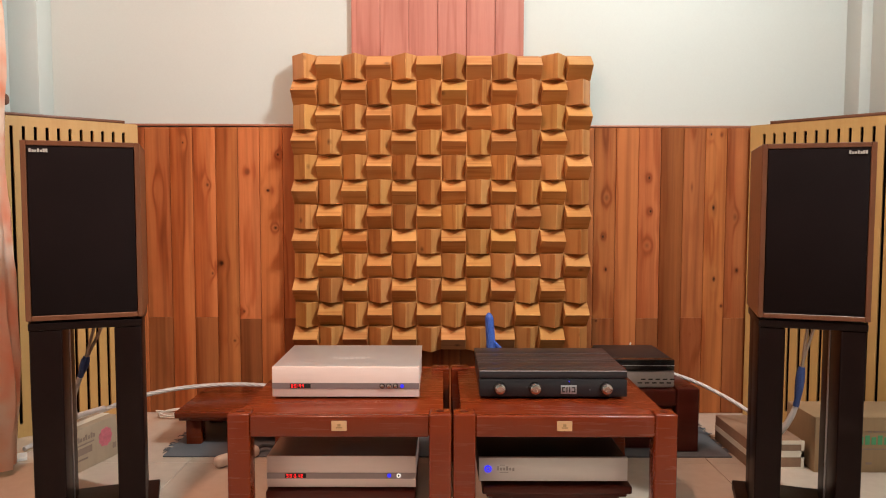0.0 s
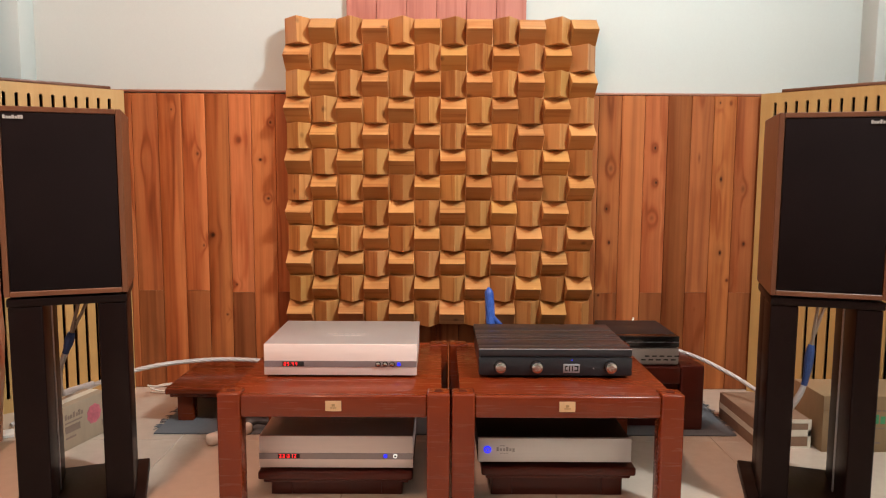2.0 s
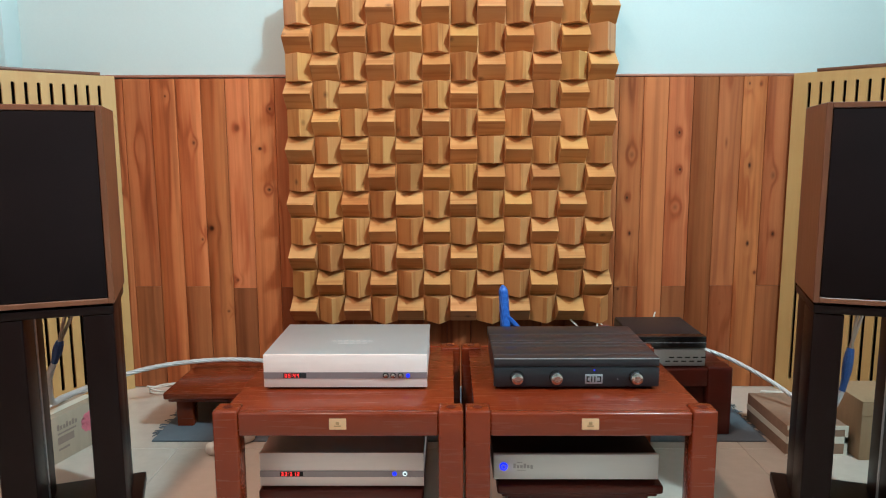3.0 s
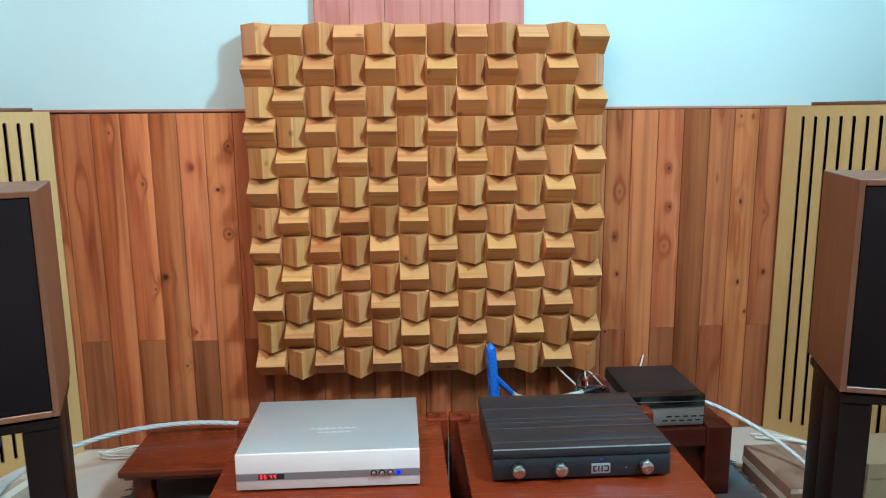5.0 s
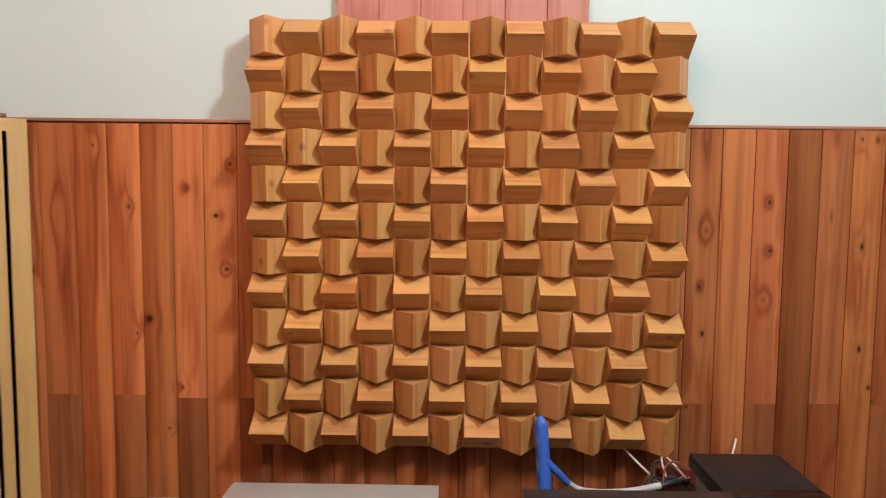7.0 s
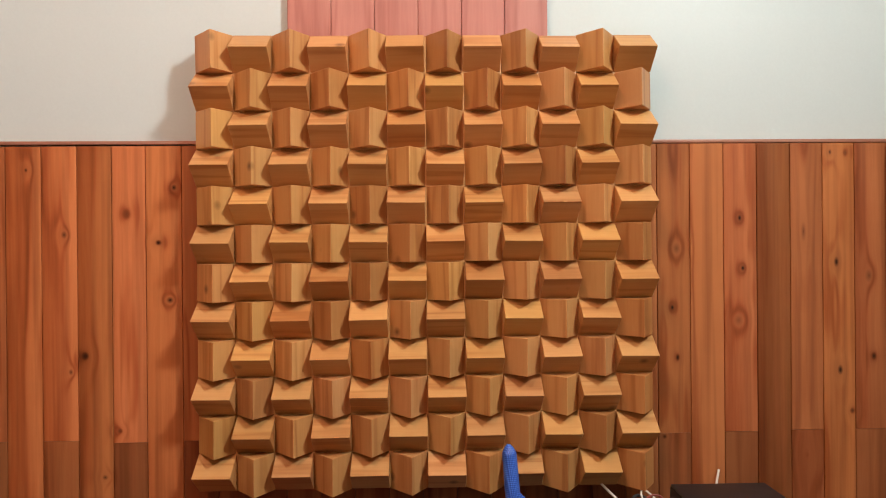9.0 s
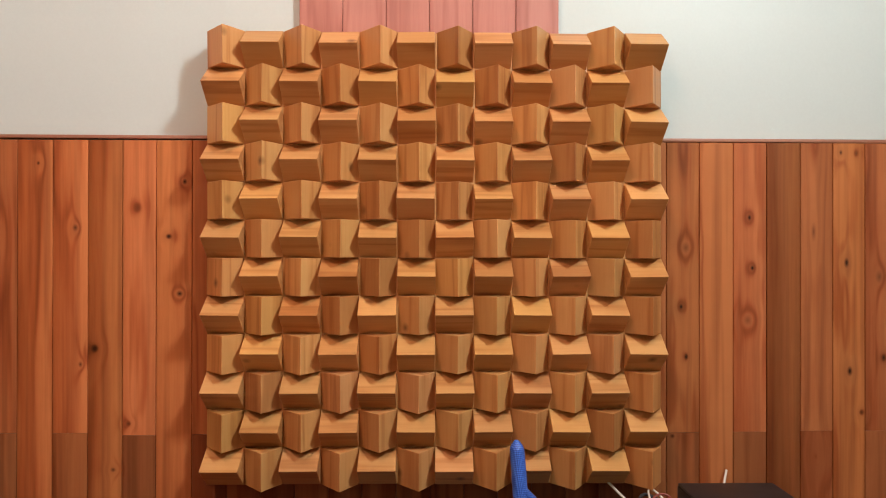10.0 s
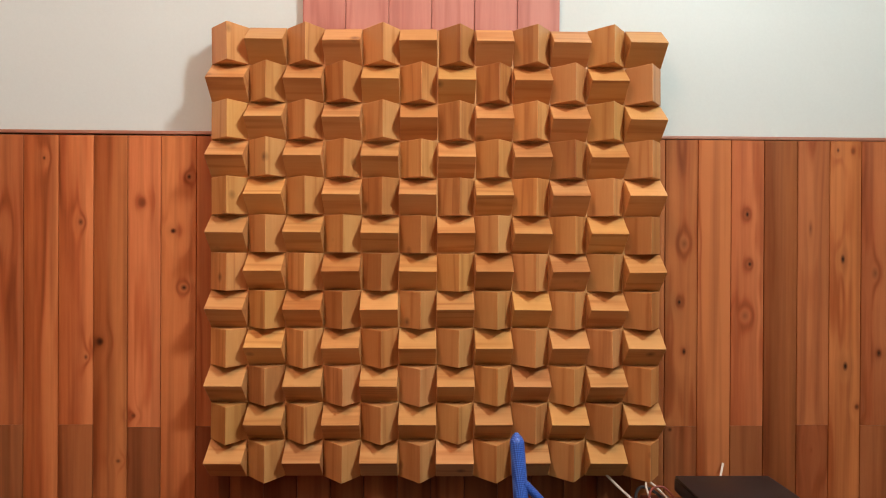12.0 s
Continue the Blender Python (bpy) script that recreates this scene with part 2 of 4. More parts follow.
M_RUBBER = plain("black_rubber", (0.015, 0.014, 0.014), 0.7)
M_SILVER = plain("brushed_pale_aluminium", (0.83, 0.69, 0.65), 0.42, 0.12, 120, 0.05, 0.03, stretch=(0.06, 1, 1))
M_PALE = plain("pale_cool_aluminium", (0.66, 0.645, 0.64), 0.42, 0.2, 120, 0.04, 0.02, stretch=(0.06, 1, 1))
M_LID = plain("bead_blasted_aluminium_lid", (0.56, 0.575, 0.58), 0.34, 0.6, 420, 0.05, 0.05)
M_BAND = plain("mauve_grey_band", (0.29, 0.24, 0.25), 0.35, 0.4, 120, 0.05, 0.0)
M_GRAPHITE = plain("graphite_anodised_metal", (0.046, 0.048, 0.056), 0.32, 0.6, 600, 0.03, 0.015, broad=1.5)
M_EDGE = plain("bare_metal_and_highlight", (0.55, 0.58, 0.64), 0.32, 0.7)
M_EDGE_DIM = plain("dim_edge_highlight", (0.20, 0.21, 0.235), 0.34, 0.7)
M_CHROME = plain("polished_steel", (0.84, 0.82, 0.80), 0.2, 1.0, 60, 0.03, 0.0)
M_KNOB = plain("satin_steel", (0.70, 0.67, 0.65), 0.26, 1.0, 90, 0.05, 0.03)
M_BRASS = plain("brass_plate", (0.62, 0.40, 0.22), 0.42, 0.35, 90, 0.08, 0.03)
M_BRASS_DARK = plain("engraved_brass", (0.36, 0.23, 0.11), 0.5, 0.5)
M_GLOSS_BLACK = plain("gloss_black_plastic", (0.010, 0.010, 0.011), 0.18, 0.0, 60, 0.2, 0.0)
M_SATIN_BLACK = plain("satin_black_metal", (0.011, 0.010, 0.011), 0.42, 0.0, 200, 0.15, 0.05, spec=0.25)
M_LID_DARK = plain("dark_grey_satin_lid", (0.016, 0.014, 0.015), 0.42, 0.0, 300, 0.12, 0.04, spec=0.35)
M_GREY_BOX = plain("silver_grey_paint", (0.36, 0.36, 0.36), 0.42, 0.4, 120, 0.06, 0.02)
M_DARK = plain("dark_slot", (0.01, 0.01, 0.01), 0.8)
M_CARD = plain("brown_cardboard", (0.30, 0.195, 0.105), 0.85, grain=70, vary=0.10, relief=0.08, stretch=(1, 1, 0.15))
M_CARD_GREY = plain("greyish_cardboard", (0.38, 0.285, 0.20), 0.85, grain=70, vary=0.10, relief=0.08, stretch=(1, 1, 0.15))
M_CARD_DARK = plain("flute_brown_cardboard", (0.25, 0.15, 0.095), 0.8, grain=60, vary=0.15, relief=0.06)
M_TAPE = plain("pale_packing_tape", (0.68, 0.61, 0.50), 0.4, vary=0.06)
M_INK = plain("grey_brown_ink", (0.24, 0.165, 0.125), 0.7)
M_INK_GREEN = plain("green_ink", (0.06, 0.30, 0.13), 0.7)
M_INK_PINK = plain("pink_ink", (0.62, 0.16, 0.20), 0.7, grain=45, vary=0.35)
M_INK_GREY = plain("grey_ink", (0.34, 0.33, 0.33), 0.6)
M_WHITE = plain("white_lettering", (0.80, 0.79, 0.77), 0.5, vary=0.03, relief=0)
M_BADGE = plain("pale_grey_badge", (0.42, 0.40, 0.38), 0.5, vary=0.05, relief=0)
M_MAT = plain("blue_grey_floor_mat", (0.13, 0.135, 0.15), 0.95, grain=260, vary=0.25, relief=0.5)
M_CABLE = plain("silver_braided_sleeve", (0.56, 0.54, 0.53), 0.46, 0.2, 500, 0.25, 0.3)
M_STRAND = plain("clear_jacket_copper_strand", (0.34, 0.25, 0.19), 0.4, 0.2, 200, 0.2, 0.1)
M_CABLE_WHITE = plain("white_cable_sheath", (0.72, 0.66, 0.58), 0.4, vary=0.06)
M_CABLE_GREEN = plain("yellow_green_sheath", (0.42, 0.40, 0.06), 0.45)
M_CABLE_BLACK = plain("black_cable_sheath", (0.02, 0.019, 0.02), 0.45)
M_CABLE_RED = plain("red_cable_sheath", (0.22, 0.035, 0.02), 0.45)
M_BLUE = braid("blue_braided_sleeve", (0.008, 0.045, 0.30), (0.09, 0.22, 0.72))
M_BLUE_DARK = plain("dark_blue_sleeve", (0.035, 0.07, 0.22), 0.5, 0.1, 300, 0.6, 0.4)


def printed_satin():
    """Pale satin with soft salmon flowers."""
    m, nt, bsdf = material("printed_salmon_satin")
    co = nt.nodes.new("ShaderNodeTexCoord").outputs["Object"]
    big = node(nt, "ShaderNodeTexNoise", Scale=5.5, Detail=2.0, Roughness=0.5, Distortion=0.6)
    nt.links.new(co, big.inputs["Vector"])
    weave = node(nt, "ShaderNodeTexNoise", Scale=260.0, Detail=3.0)
    nt.links.new(co, weave.inputs["Vector"])
    nt.links.new(ramp(nt, big.outputs["Fac"], [(0.40, (0.96, 0.80, 0.70)), (0.52, (0.95, 0.64, 0.50)), (0.64, (0.92, 0.40, 0.25))]), bsdf.inputs["Base Color"])
    bsdf.inputs["Roughness"].default_value = 0.38
    bump(nt, bsdf, weave.outputs["Fac"], 0.06, 0.001)
    return m


M_CURTAIN = printed_satin()
M_LED_RED = glow("red_display_segment", (1.0, 0.02, 0.02), 2.2)
M_LED_BLUE = glow("blue_indicator", (0.025, 0.03, 1.0), 1.1)
M_LED_WHITE = glow("white_indicator", (1.0, 0.95, 0.85), 0.9)
M_LAMP = glow("lamp_diffuser", (1.0, 0.93, 0.82), 3.0)


# ---- building helpers ----
def box(bm, x0, x1, y0, y1, z0, z1, bevel=0.0, segments=2):
    r = bmesh.ops.create_cube(bm, size=1.0, matrix=Matrix.Translation(((x0 + x1) / 2, (y0 + y1) / 2, (z0 + z1) / 2)) @ Matrix.Diagonal((x1 - x0, y1 - y0, z1 - z0, 1)))
    if bevel > 0:
        edges = list({e for v in r["verts"] for e in v.link_edges})
        bmesh.ops.bevel(bm, geom=edges, offset=bevel, segments=segments, profile=0.5, affect="EDGES")
    return bm


def rod(bm, a, b, r0, r1=None, n=16, bevel=0.0):
    a, b = Vector(a), Vector(b)
    m = Matrix.Translation((a + b) / 2) @ (b - a).to_track_quat("Z", "Y").to_matrix().to_4x4()
    r = bmesh.ops.create_cone(bm, cap_ends=True, segments=n, radius1=r0, radius2=r0 if r1 is None else r1, depth=(b - a).length, matrix=m)
    if bevel:
        edges = [e for e in {e for v in r["verts"] for e in v.link_edges} if any(len(f.verts) > 4 for f in e.link_faces)]
        bmesh.ops.bevel(bm, geom=edges, offset=bevel, segments=2, profile=0.5, affect="EDGES")
    return bm


def smooth_path(points, steps=10):
    """A smooth line through the points."""
    p = [Vector(q) for q in points]
    p = [2 * p[0] - p[1]] + p + [2 * p[-1] - p[-2]]
    out = []
    for i in range(1, len(p) - 2):
        for k in range(steps):
            t = k / steps
            a, b, c, d = p[i - 1], p[i], p[i + 1], p[i + 2]
            out.append(0.5 * (2 * b + (c - a) * t + (2 * a - 5 * b + 4 * c - d) * t * t + (3 * b - a - 3 * c + d) * t ** 3))
    out.append(p[-2])
    return out


def sweep(bm, line, radius, n=10):
    """A round tube along a line; radius is a number or a function of 0..1."""
    rings, side = [], None
    for i, q in enumerate(line):
        way = (line[min(i + 1, len(line) - 1)] - line[max(i - 1, 0)]).normalized()
        side = way.orthogonal().normalized() if side is None else (side - way * side.dot(way)).normalized()
        up = way.cross(side)
        r = radius(i / (len(line) - 1)) if callable(radius) else radius
        rings.append([bm.verts.new(q + r * (math.cos(2 * math.pi * k / n) * side + math.sin(2 * math.pi * k / n) * up)) for k in range(n)])
    for a, b in zip(rings, rings[1:]):
        for k in range(n):
            bm.faces.new((a[k], a[(k + 1) % n], b[(k + 1) % n], b[k]))
    bm.faces.new(rings[0][::-1])
    bm.faces.new(rings[-1])
    return bm


def rope(bm, points, radius, strands=4, pitch=0.13):
    """Strands twisted round a smooth line."""
    line = smooth_path(points, 18)
    run = [0.0]
    for a, b in zip(line, line[1:]):
        run.append(run[-1] + (b - a).length)
    for s in range(strands):
        side, path = None, []
        for i, q in enumerate(line):
            way = (line[min(i + 1, len(line) - 1)] - line[max(i - 1, 0)]).normalized()
            side = way.orthogonal().normalized() if side is None else (side - way * side.dot(way)).normalized()
            a = 2 * math.pi * (run[i] / pitch + s / strands)
            path.append(q + 0.42 * radius * (math.cos(a) * side + math.sin(a) * way.cross(side)))
        sweep(bm, path, 0.60 * radius, 10)
    return bm


def to_mesh(name, bm, mat, smooth=True):
    bmesh.ops.recalc_face_normals(bm, faces=bm.faces[:])
    me = bpy.data.meshes.new(name)
    bm.to_mesh(me)
    bm.free()
    me.materials.append(mat)
    if smooth:
        me.shade_smooth()
        me.set_sharp_from_angle(angle=radians(32))
    return me


def part(name, bm, mat, parent, label="", m=None, smooth=True):
    ob = new(name, to_mesh(name, bm, mat, smooth))
    ob.parent = parent
    if m is not None:
        ob.matrix_basis = m
    if label:
        tagged(ob, label)
    return ob


def thing(name, m, label, category, group="", kind=""):
    ob = new(name)
    ob.empty_display_size = 0.05
    ob.matrix_basis = m
    return tagged(ob, label, category, group, kind)


def solid(name, bm, mat, label, category, kind="", m=None):
    ob = new(name, to_mesh(name, bm, mat))
    if m is not None:
        ob.matrix_basis = m
    return tagged(ob, label, category, "", kind)


def B():
    return bmesh.new()


# ---- the room ----
WALL_Y, X_LEFT, X_RIGHT, Y_REAR = 3.02, -1.72, 1.75, -5.6
RAIL = 1.212
solid("wall_north", box(B(), X_LEFT - 0.15, X_RIGHT + 0.15, WALL_Y + 0.014, WALL_Y + 0.16, -0.1, CEILING), M_WALL, "cream painted wall above a teak wainscot", "wall", "structure")
solid("wall_west", box(B(), X_LEFT - 0.15, X_LEFT, Y_REAR, WALL_Y + 0.014, -0.1, CEILING), M_WALL, "cream painted side wall behind a curtain", "wall", "structure")
solid("wall_south", box(B(), X_LEFT - 0.15, X_RIGHT + 0.15, Y_REAR - 0.15, Y_REAR, -0.1, CEILING), M_WALL, "plain cream painted wall", "wall", "structure")
solid("wall_east", box(B(), X_RIGHT, X_RIGHT + 0.15, Y_REAR, WALL_Y + 0.014, -0.1, CEILING), M_WALL, "cream painted side wall", "wall", "structure")
solid("ceiling", box(B(), X_LEFT - 0.15, X_RIGHT + 0.15, Y_REAR - 0.15, WALL_Y + 0.16, CEILING, CEILING + 0.12), M_CEILING, "plain white ceiling", "ceiling", "structure")
solid("pillar_west", box(B(), X_LEFT - 0.01, -1.60, 2.93, WALL_Y + 0.02, 0, CEILING, 0.006), M_WALL, "cream painted corner pillar", "pillar", "structure")
solid("pillar_east", box(B(), 1.705, X_RIGHT + 0.01, 2.93, WALL_Y + 0.02, 0, CEILING, 0.006), M_WALL, "cream painted corner pillar", "pillar", "structure")

# wainscot: boards with bevelled edges on a dark batten wall
wains = solid("wainscot", box(B(), -1.58, 1.69, WALL_Y + 0.004, WALL_Y + 0.012, 0.0, RAIL - 0.004), M_MAROON, "varnished teak tongue-and-groove board wainscot", "wainscot", "structure")
solid("rail_trim", box(B(), -1.59, 1.70, WALL_Y - 0.010, WALL_Y + 0.013, RAIL - 0.003, RAIL + 0.0065, 0.002), M_RAIL, "thin reddish wooden cap rail on the wainscot", "trim", "structure", m=Matrix.Rotation(radians(0.09), 4, "Y"))
JOINTS = [-1.58, -1.49, -1.40, -1.308, -1.215, -1.112, -1.017, -0.922, -0.829, -0.738, -0.641, -0.547, -0.455, -0.362, -0.27, -0.178, -0.085,
          0.008, 0.101, 0.194, 0.287, 0.38, 0.473, 0.566, 0.658, 0.750, 0.844, 0.937, 1.031, 1.122, 1.212, 1.306, 1.40, 1.49, 1.58, 1.69]
# tone of each board, and of the short piece under it where it is pieced;
# light falloff is painted in too: low pieces and right-hand boards are darker
TONES_AND_FALLOFF = {3: (0.90, 0.9), 4: (0.84, 0.58), 5: (1.02, 1), 6: (1.16, 0.74), 7: (0.90, 1), 8: (1.16, 0.56), 9: (1.08, 1), 10: (0.90, 0.56), 11: (0.88, 1), 12: (0.92, 0.66),
         23: (0.88, 1), 24: (0.80, 0.66), 25: (0.88, 1), 26: (0.95, 0.54), 27: (0.60, 1), 28: (0.77, 0.68), 29: (0.88, 1), 30: (0.78, 0.62)}
random.seed(4)
for i, (a, b) in enumerate(zip(JOINTS, JOINTS[1:])):
    split = 0.4065 + random.uniform(-0.004, 0.004)
    pieces = [(0.002, split), (split, RAIL - 0.006)] if i % 2 == 0 else [(0.002, RAIL - 0.006)]
    upper, lower = TONES_AND_FALLOFF.get(i, (random.uniform(0.82, 1.0), random.uniform(0.6, 0.85)))
    for k, (z0, z1) in enumerate(pieces):
        bm = box(B(), a + 0.0006, b - 0.0006, WALL_Y - 0.010, WALL_Y + 0.003, z0 + 0.0004, z1 - 0.0004)
        edges = [e for e in bm.edges if all(v.co.y < WALL_Y for v in e.verts) and abs(e.verts[0].co.z - e.verts[1].co.z) > 0.1]
        bmesh.ops.bevel(bm, geom=edges, offset=0.0028, segments=2, profile=0.5, affect="EDGES")
        ob = part("plank", bm, next(mat for edge, mat in TEAK if (a + b) / 2 < edge), wains)
        v = lower if len(pieces) == 2 and k == 0 else upper
        ob.color = (v, v * random.uniform(0.96, 1.03), v * random.uniform(0.92, 1.05), 1)

# pinkish boards above the diffuser
strip = solid("upper_panelling", box(B(), -0.352, 0.360, WALL_Y + 0.002, WALL_Y + 0.0135, RAIL + 0.009, CEILING - 0.01), M_RAIL, "pinkish brown laminate board strip up the wall", "panelling", "structure")
n_boards = 6
for i in range(n_boards):
    w = 0.712 / n_boards
    x0 = -0.352 + i * w
    bm = box(B(), x0 + 0.0006, x0 + w - 0.0006, WALL_Y - 0.010, WALL_Y + 0.0015, RAIL + 0.010, CEILING - 0.011, 0.0015, 1)
    part("board", bm, M_PINK, strip)

# floor of large glossy tiles
floor = solid("floor", box(B(), X_LEFT - 0.15, X_RIGHT + 0.15, Y_REAR - 0.15, WALL_Y + 0.16, -0.12, -0.003), M_GROUT, "glossy cream ceramic tile floor", "floor", "structure")
tile_mesh = to_mesh("tile", box(B(), -0.299, 0.299, -0.299, 0.299, -0.008, 0.0, 0.0015, 1), M_TILE)
for i in range(-3, 4):
    for k in range(-10, 6):
        x, y = 0.05 + 0.6 * i, 0.32 + 0.6 * k
        if X_LEFT - 0.4 < x < X_RIGHT + 0.4 and Y_REAR - 0.3 < y < WALL_Y + 0.3:
            ob = new("tile", tile_mesh)
            ob.parent, ob.location = floor, (x, y, 0)

# tube lamps, out of the camera's sight
lamp = thing("wall_lamp", pose(X_RIGHT, 0.95, 3.0), "white tube lamp on the side wall, switched on", "lamp")
part("housing", box(B(), -0.05, 0.0, -0.32, 0.32, -0.02, 0.04, 0.008), M_CEILING, lamp)
part("tube", rod(B(), (-0.07, -0.28, 0.02), (-0.07, 0.28, 0.02), 0.013), M_LAMP, lamp)
lamp = thing("tube_lamp", pose(-0.88, 0.72, CEILING, 0, 0, 90), "long white ceiling tube lamp, switched on", "lamp")
part("housing", box(B(), -0.62, 0.62, -0.06, 0.06, -0.05, 0.0, 0.01), M_CEILING, lamp)
part("tube", rod(B(), (-0.58, 0, -0.063), (0.58, 0, -0.063), 0.013), M_LAMP, lamp)


# ---- the acoustic diffuser ----
PITCH, PZ, DX, DZ, VALLEY, PEAK = 0.1010, 0.1004, 0.021, 0.887, 2.957, 2.892
diff = thing("acoustic_diffuser", pose(DX, WALL_Y - 0.012, DZ), "square wooden skyline diffuser of gabled pine blocks on the wall", "acoustic diffuser")
H = 6 * PITCH
part("backing_board", box(B(), -H + 0.004, H - 0.004, -0.052, -0.001, -6 * PZ + 0.004, 6 * PZ - 0.004, 0.002), M_BLOCK, diff)


def gable(width, length, off):
    """A block with a square base and a ridge along its grain (z)."""
    bm = B()
    h, l, top = width / 2 - 0.0008, length / 2 - 0.0008, PEAK - VALLEY
    prof = [(-h, 0.006), (-h, 0.0), (off, top), (h, 0.0), (h, 0.006)]
    lo = [bm.verts.new((x, y, -l)) for x, y in prof]
    hi = [bm.verts.new((x, y, l)) for x, y in prof]
    n = len(prof)
    bm.faces.new(lo)
    bm.faces.new(hi[::-1])
    for k in range(n):
        bm.faces.new((lo[k], hi[k], hi[(k + 1) % n], lo[(k + 1) % n]))
    sharp = [e for e in bm.edges if all(v.co.y < -0.001 for v in e.verts) or (e.calc_length() < 0.09 and any(v.co.y < -0.03 for v in e.verts))]
    bmesh.ops.bevel(bm, geom=sharp, offset=0.0012, segments=1, affect="EDGES")
    return to_mesh("block", bm, M_BLOCK, smooth=False)


upright_mesh, level_mesh = gable(PITCH, PZ, 0.008), gable(PZ, PITCH, 0.003)
# blocks of heartwood, darker and redder than the rest
REDDER = {(0, 6): 0.74, (1, 3): 0.82, (1, 7): 0.84, (1, 8): 0.84, (3, 9): 0.76, (4, 4): 0.82, (5, 5): 0.84, (5, 11): 0.85, (6, 3): 0.9, (6, 4): 0.78, (6, 7): 0.85, (7, 2): 0.9,
          (7, 3): 0.84, (7, 11): 0.82, (8, 4): 0.86, (10, 10): 0.82, (11, 11): 0.88, (9, 11): 0.86, (2, 5): 0.88}
random.seed(9)
for r in range(12):
    for c in range(12):
        ob = new("block", upright_mesh if (r + c) % 2 == 0 else level_mesh)
        ob.parent = diff
        turn = 0 if (r + c) % 2 == 0 else -90
        x, z = (c - 5.5) * PITCH, (5.5 - r) * PZ
        ob.matrix_basis = pose(x + random.uniform(-0.0008, 0.0008), VALLEY - WALL_Y + 0.012 + random.uniform(-0.002, 0.002), z + random.uniform(-0.0008, 0.0008),
                               random.uniform(-0.7, 0.7), turn + random.uniform(-0.7, 0.7), random.uniform(-0.7, 0.7))
        v = REDDER.get((r, c), random.uniform(0.95, 1.05))
        ob.color = (v, v * (random.uniform(0.96, 1.04) if v > 0.9 else 0.88), v * (random.uniform(0.9, 1.08) if v > 0.9 else 0.8), 1)



# ---- slotted corner absorbers ----
def slotted_panel(m, mirror, label):
    """A slotted board on a shallow black box. Local x runs along the board from the wall corner, y into the corner."""
    w, h, pitch, first, half = 0.635, RAIL + 0.002, 0.0402, 0.057, 0.0058
    s = -1 if mirror else 1
    ob = thing("corner_absorber", m, label, "absorber", "corner absorbers")
    bm = B()
    z0, z1 = 0.050, h - 0.036
    n = int((w - 2 * first) / pitch) + 1

    def face(points):
        bm.faces.new([bm.verts.new((s * x, 0.0, z)) for x, z in points])

    edges = [0.0] + [first + (i + 0.5) * pitch for i in range(n - 1)] + [w]
    angles = [math.pi * k / 8 for k in range(5)]
    for i in range(n):
        xc = first + i * pitch
        outline = []
        for side, xe in ((-1, edges[i]), (1, edges[i + 1])):
            xs = xc + side * half
            face([(xe, 0.0), (xs, 0.0), (xs, h), (xe, h)])
            lo = [(xc + side * half * math.sin(a), z0 + half - half * math.cos(a)) for a in angles]
            hi = [(xc + side * half * math.sin(a), z1 - half + half * math.cos(a)) for a in angles]
            for p, q in zip(lo, lo[1:]):
                face([(p[0], 0.0), (q[0], 0.0), q, p])
            for p, q in zip(hi, hi[1:]):
                face([p, q, (q[0], h), (p[0], h)])
            outline += (lo + hi[::-1]) if side < 0 else (hi + lo[::-1])
        ring_a = [bm.verts.new((s * x, 0.0, z)) for x, z in outline]
        ring_b = [bm.verts.new((s * x, 0.012, z)) for x, z in outline]
        for k in range(len(ring_a)):
            bm.faces.new((ring_a[k - 1], ring_a[k], ring_b[k], ring_b[k - 1]))
    bmesh.ops.remove_doubles(bm, verts=bm.verts[:], dist=0.00002)
    part("slotted_board", bm, M_ABSORBER, ob, "pale veneer board with long vertical slots", smooth=False)
    x0, x1 = sorted((s * 0.006, s * (w - 0.006)))
    part("backing", box(B(), x0, x1, 0.05, 0.056, 0.004, h - 0.004), M_FELT, ob, "black felt backing behind the slots")
    bm = B()
    for a, b in ((0.0, 0.012), (w - 0.012, w)):
        xa, xb = sorted((s * a, s * b))
        box(bm, xa, xb, 0.012, 0.062, 0.0, h)
    box(bm, *sorted((s * 0.012, s * (w - 0.012))), 0.012, 0.062, h - 0.012, h)
    box(bm, *sorted((s * 0.012, s * (w - 0.012))), 0.012, 0.062, 0.0, 0.012)
    part("frame", bm, M_ABSORBER, ob)
    return ob


slotted_panel(pose(-1.236, 2.995, 0.0, 0, 0, 43), True, "slotted pale veneer sound absorber standing across the corner")
slotted_panel(pose(1.300, 2.995, 0.0, 0, 0, -48), False, "slotted pale veneer sound absorber standing across the corner")
solid("wood_lath", box(B(), -0.62, -0.05, -0.002, 0.045, 0.0, 0.012, 0.002), M_CABINET, "thin brown wooden lath lying on the corner absorber", "lath", m=pose(-1.236, 2.995, RAIL + 0.002, 0, 0, 43))
solid("wood_lath", box(B(), 0.08, 0.62, -0.002, 0.045, 0.0, 0.012, 0.002), M_CABINET, "thin brown wooden lath lying on the corner absorber", "lath", m=pose(1.300, 2.995, RAIL + 0.002, 0, 0, -48))


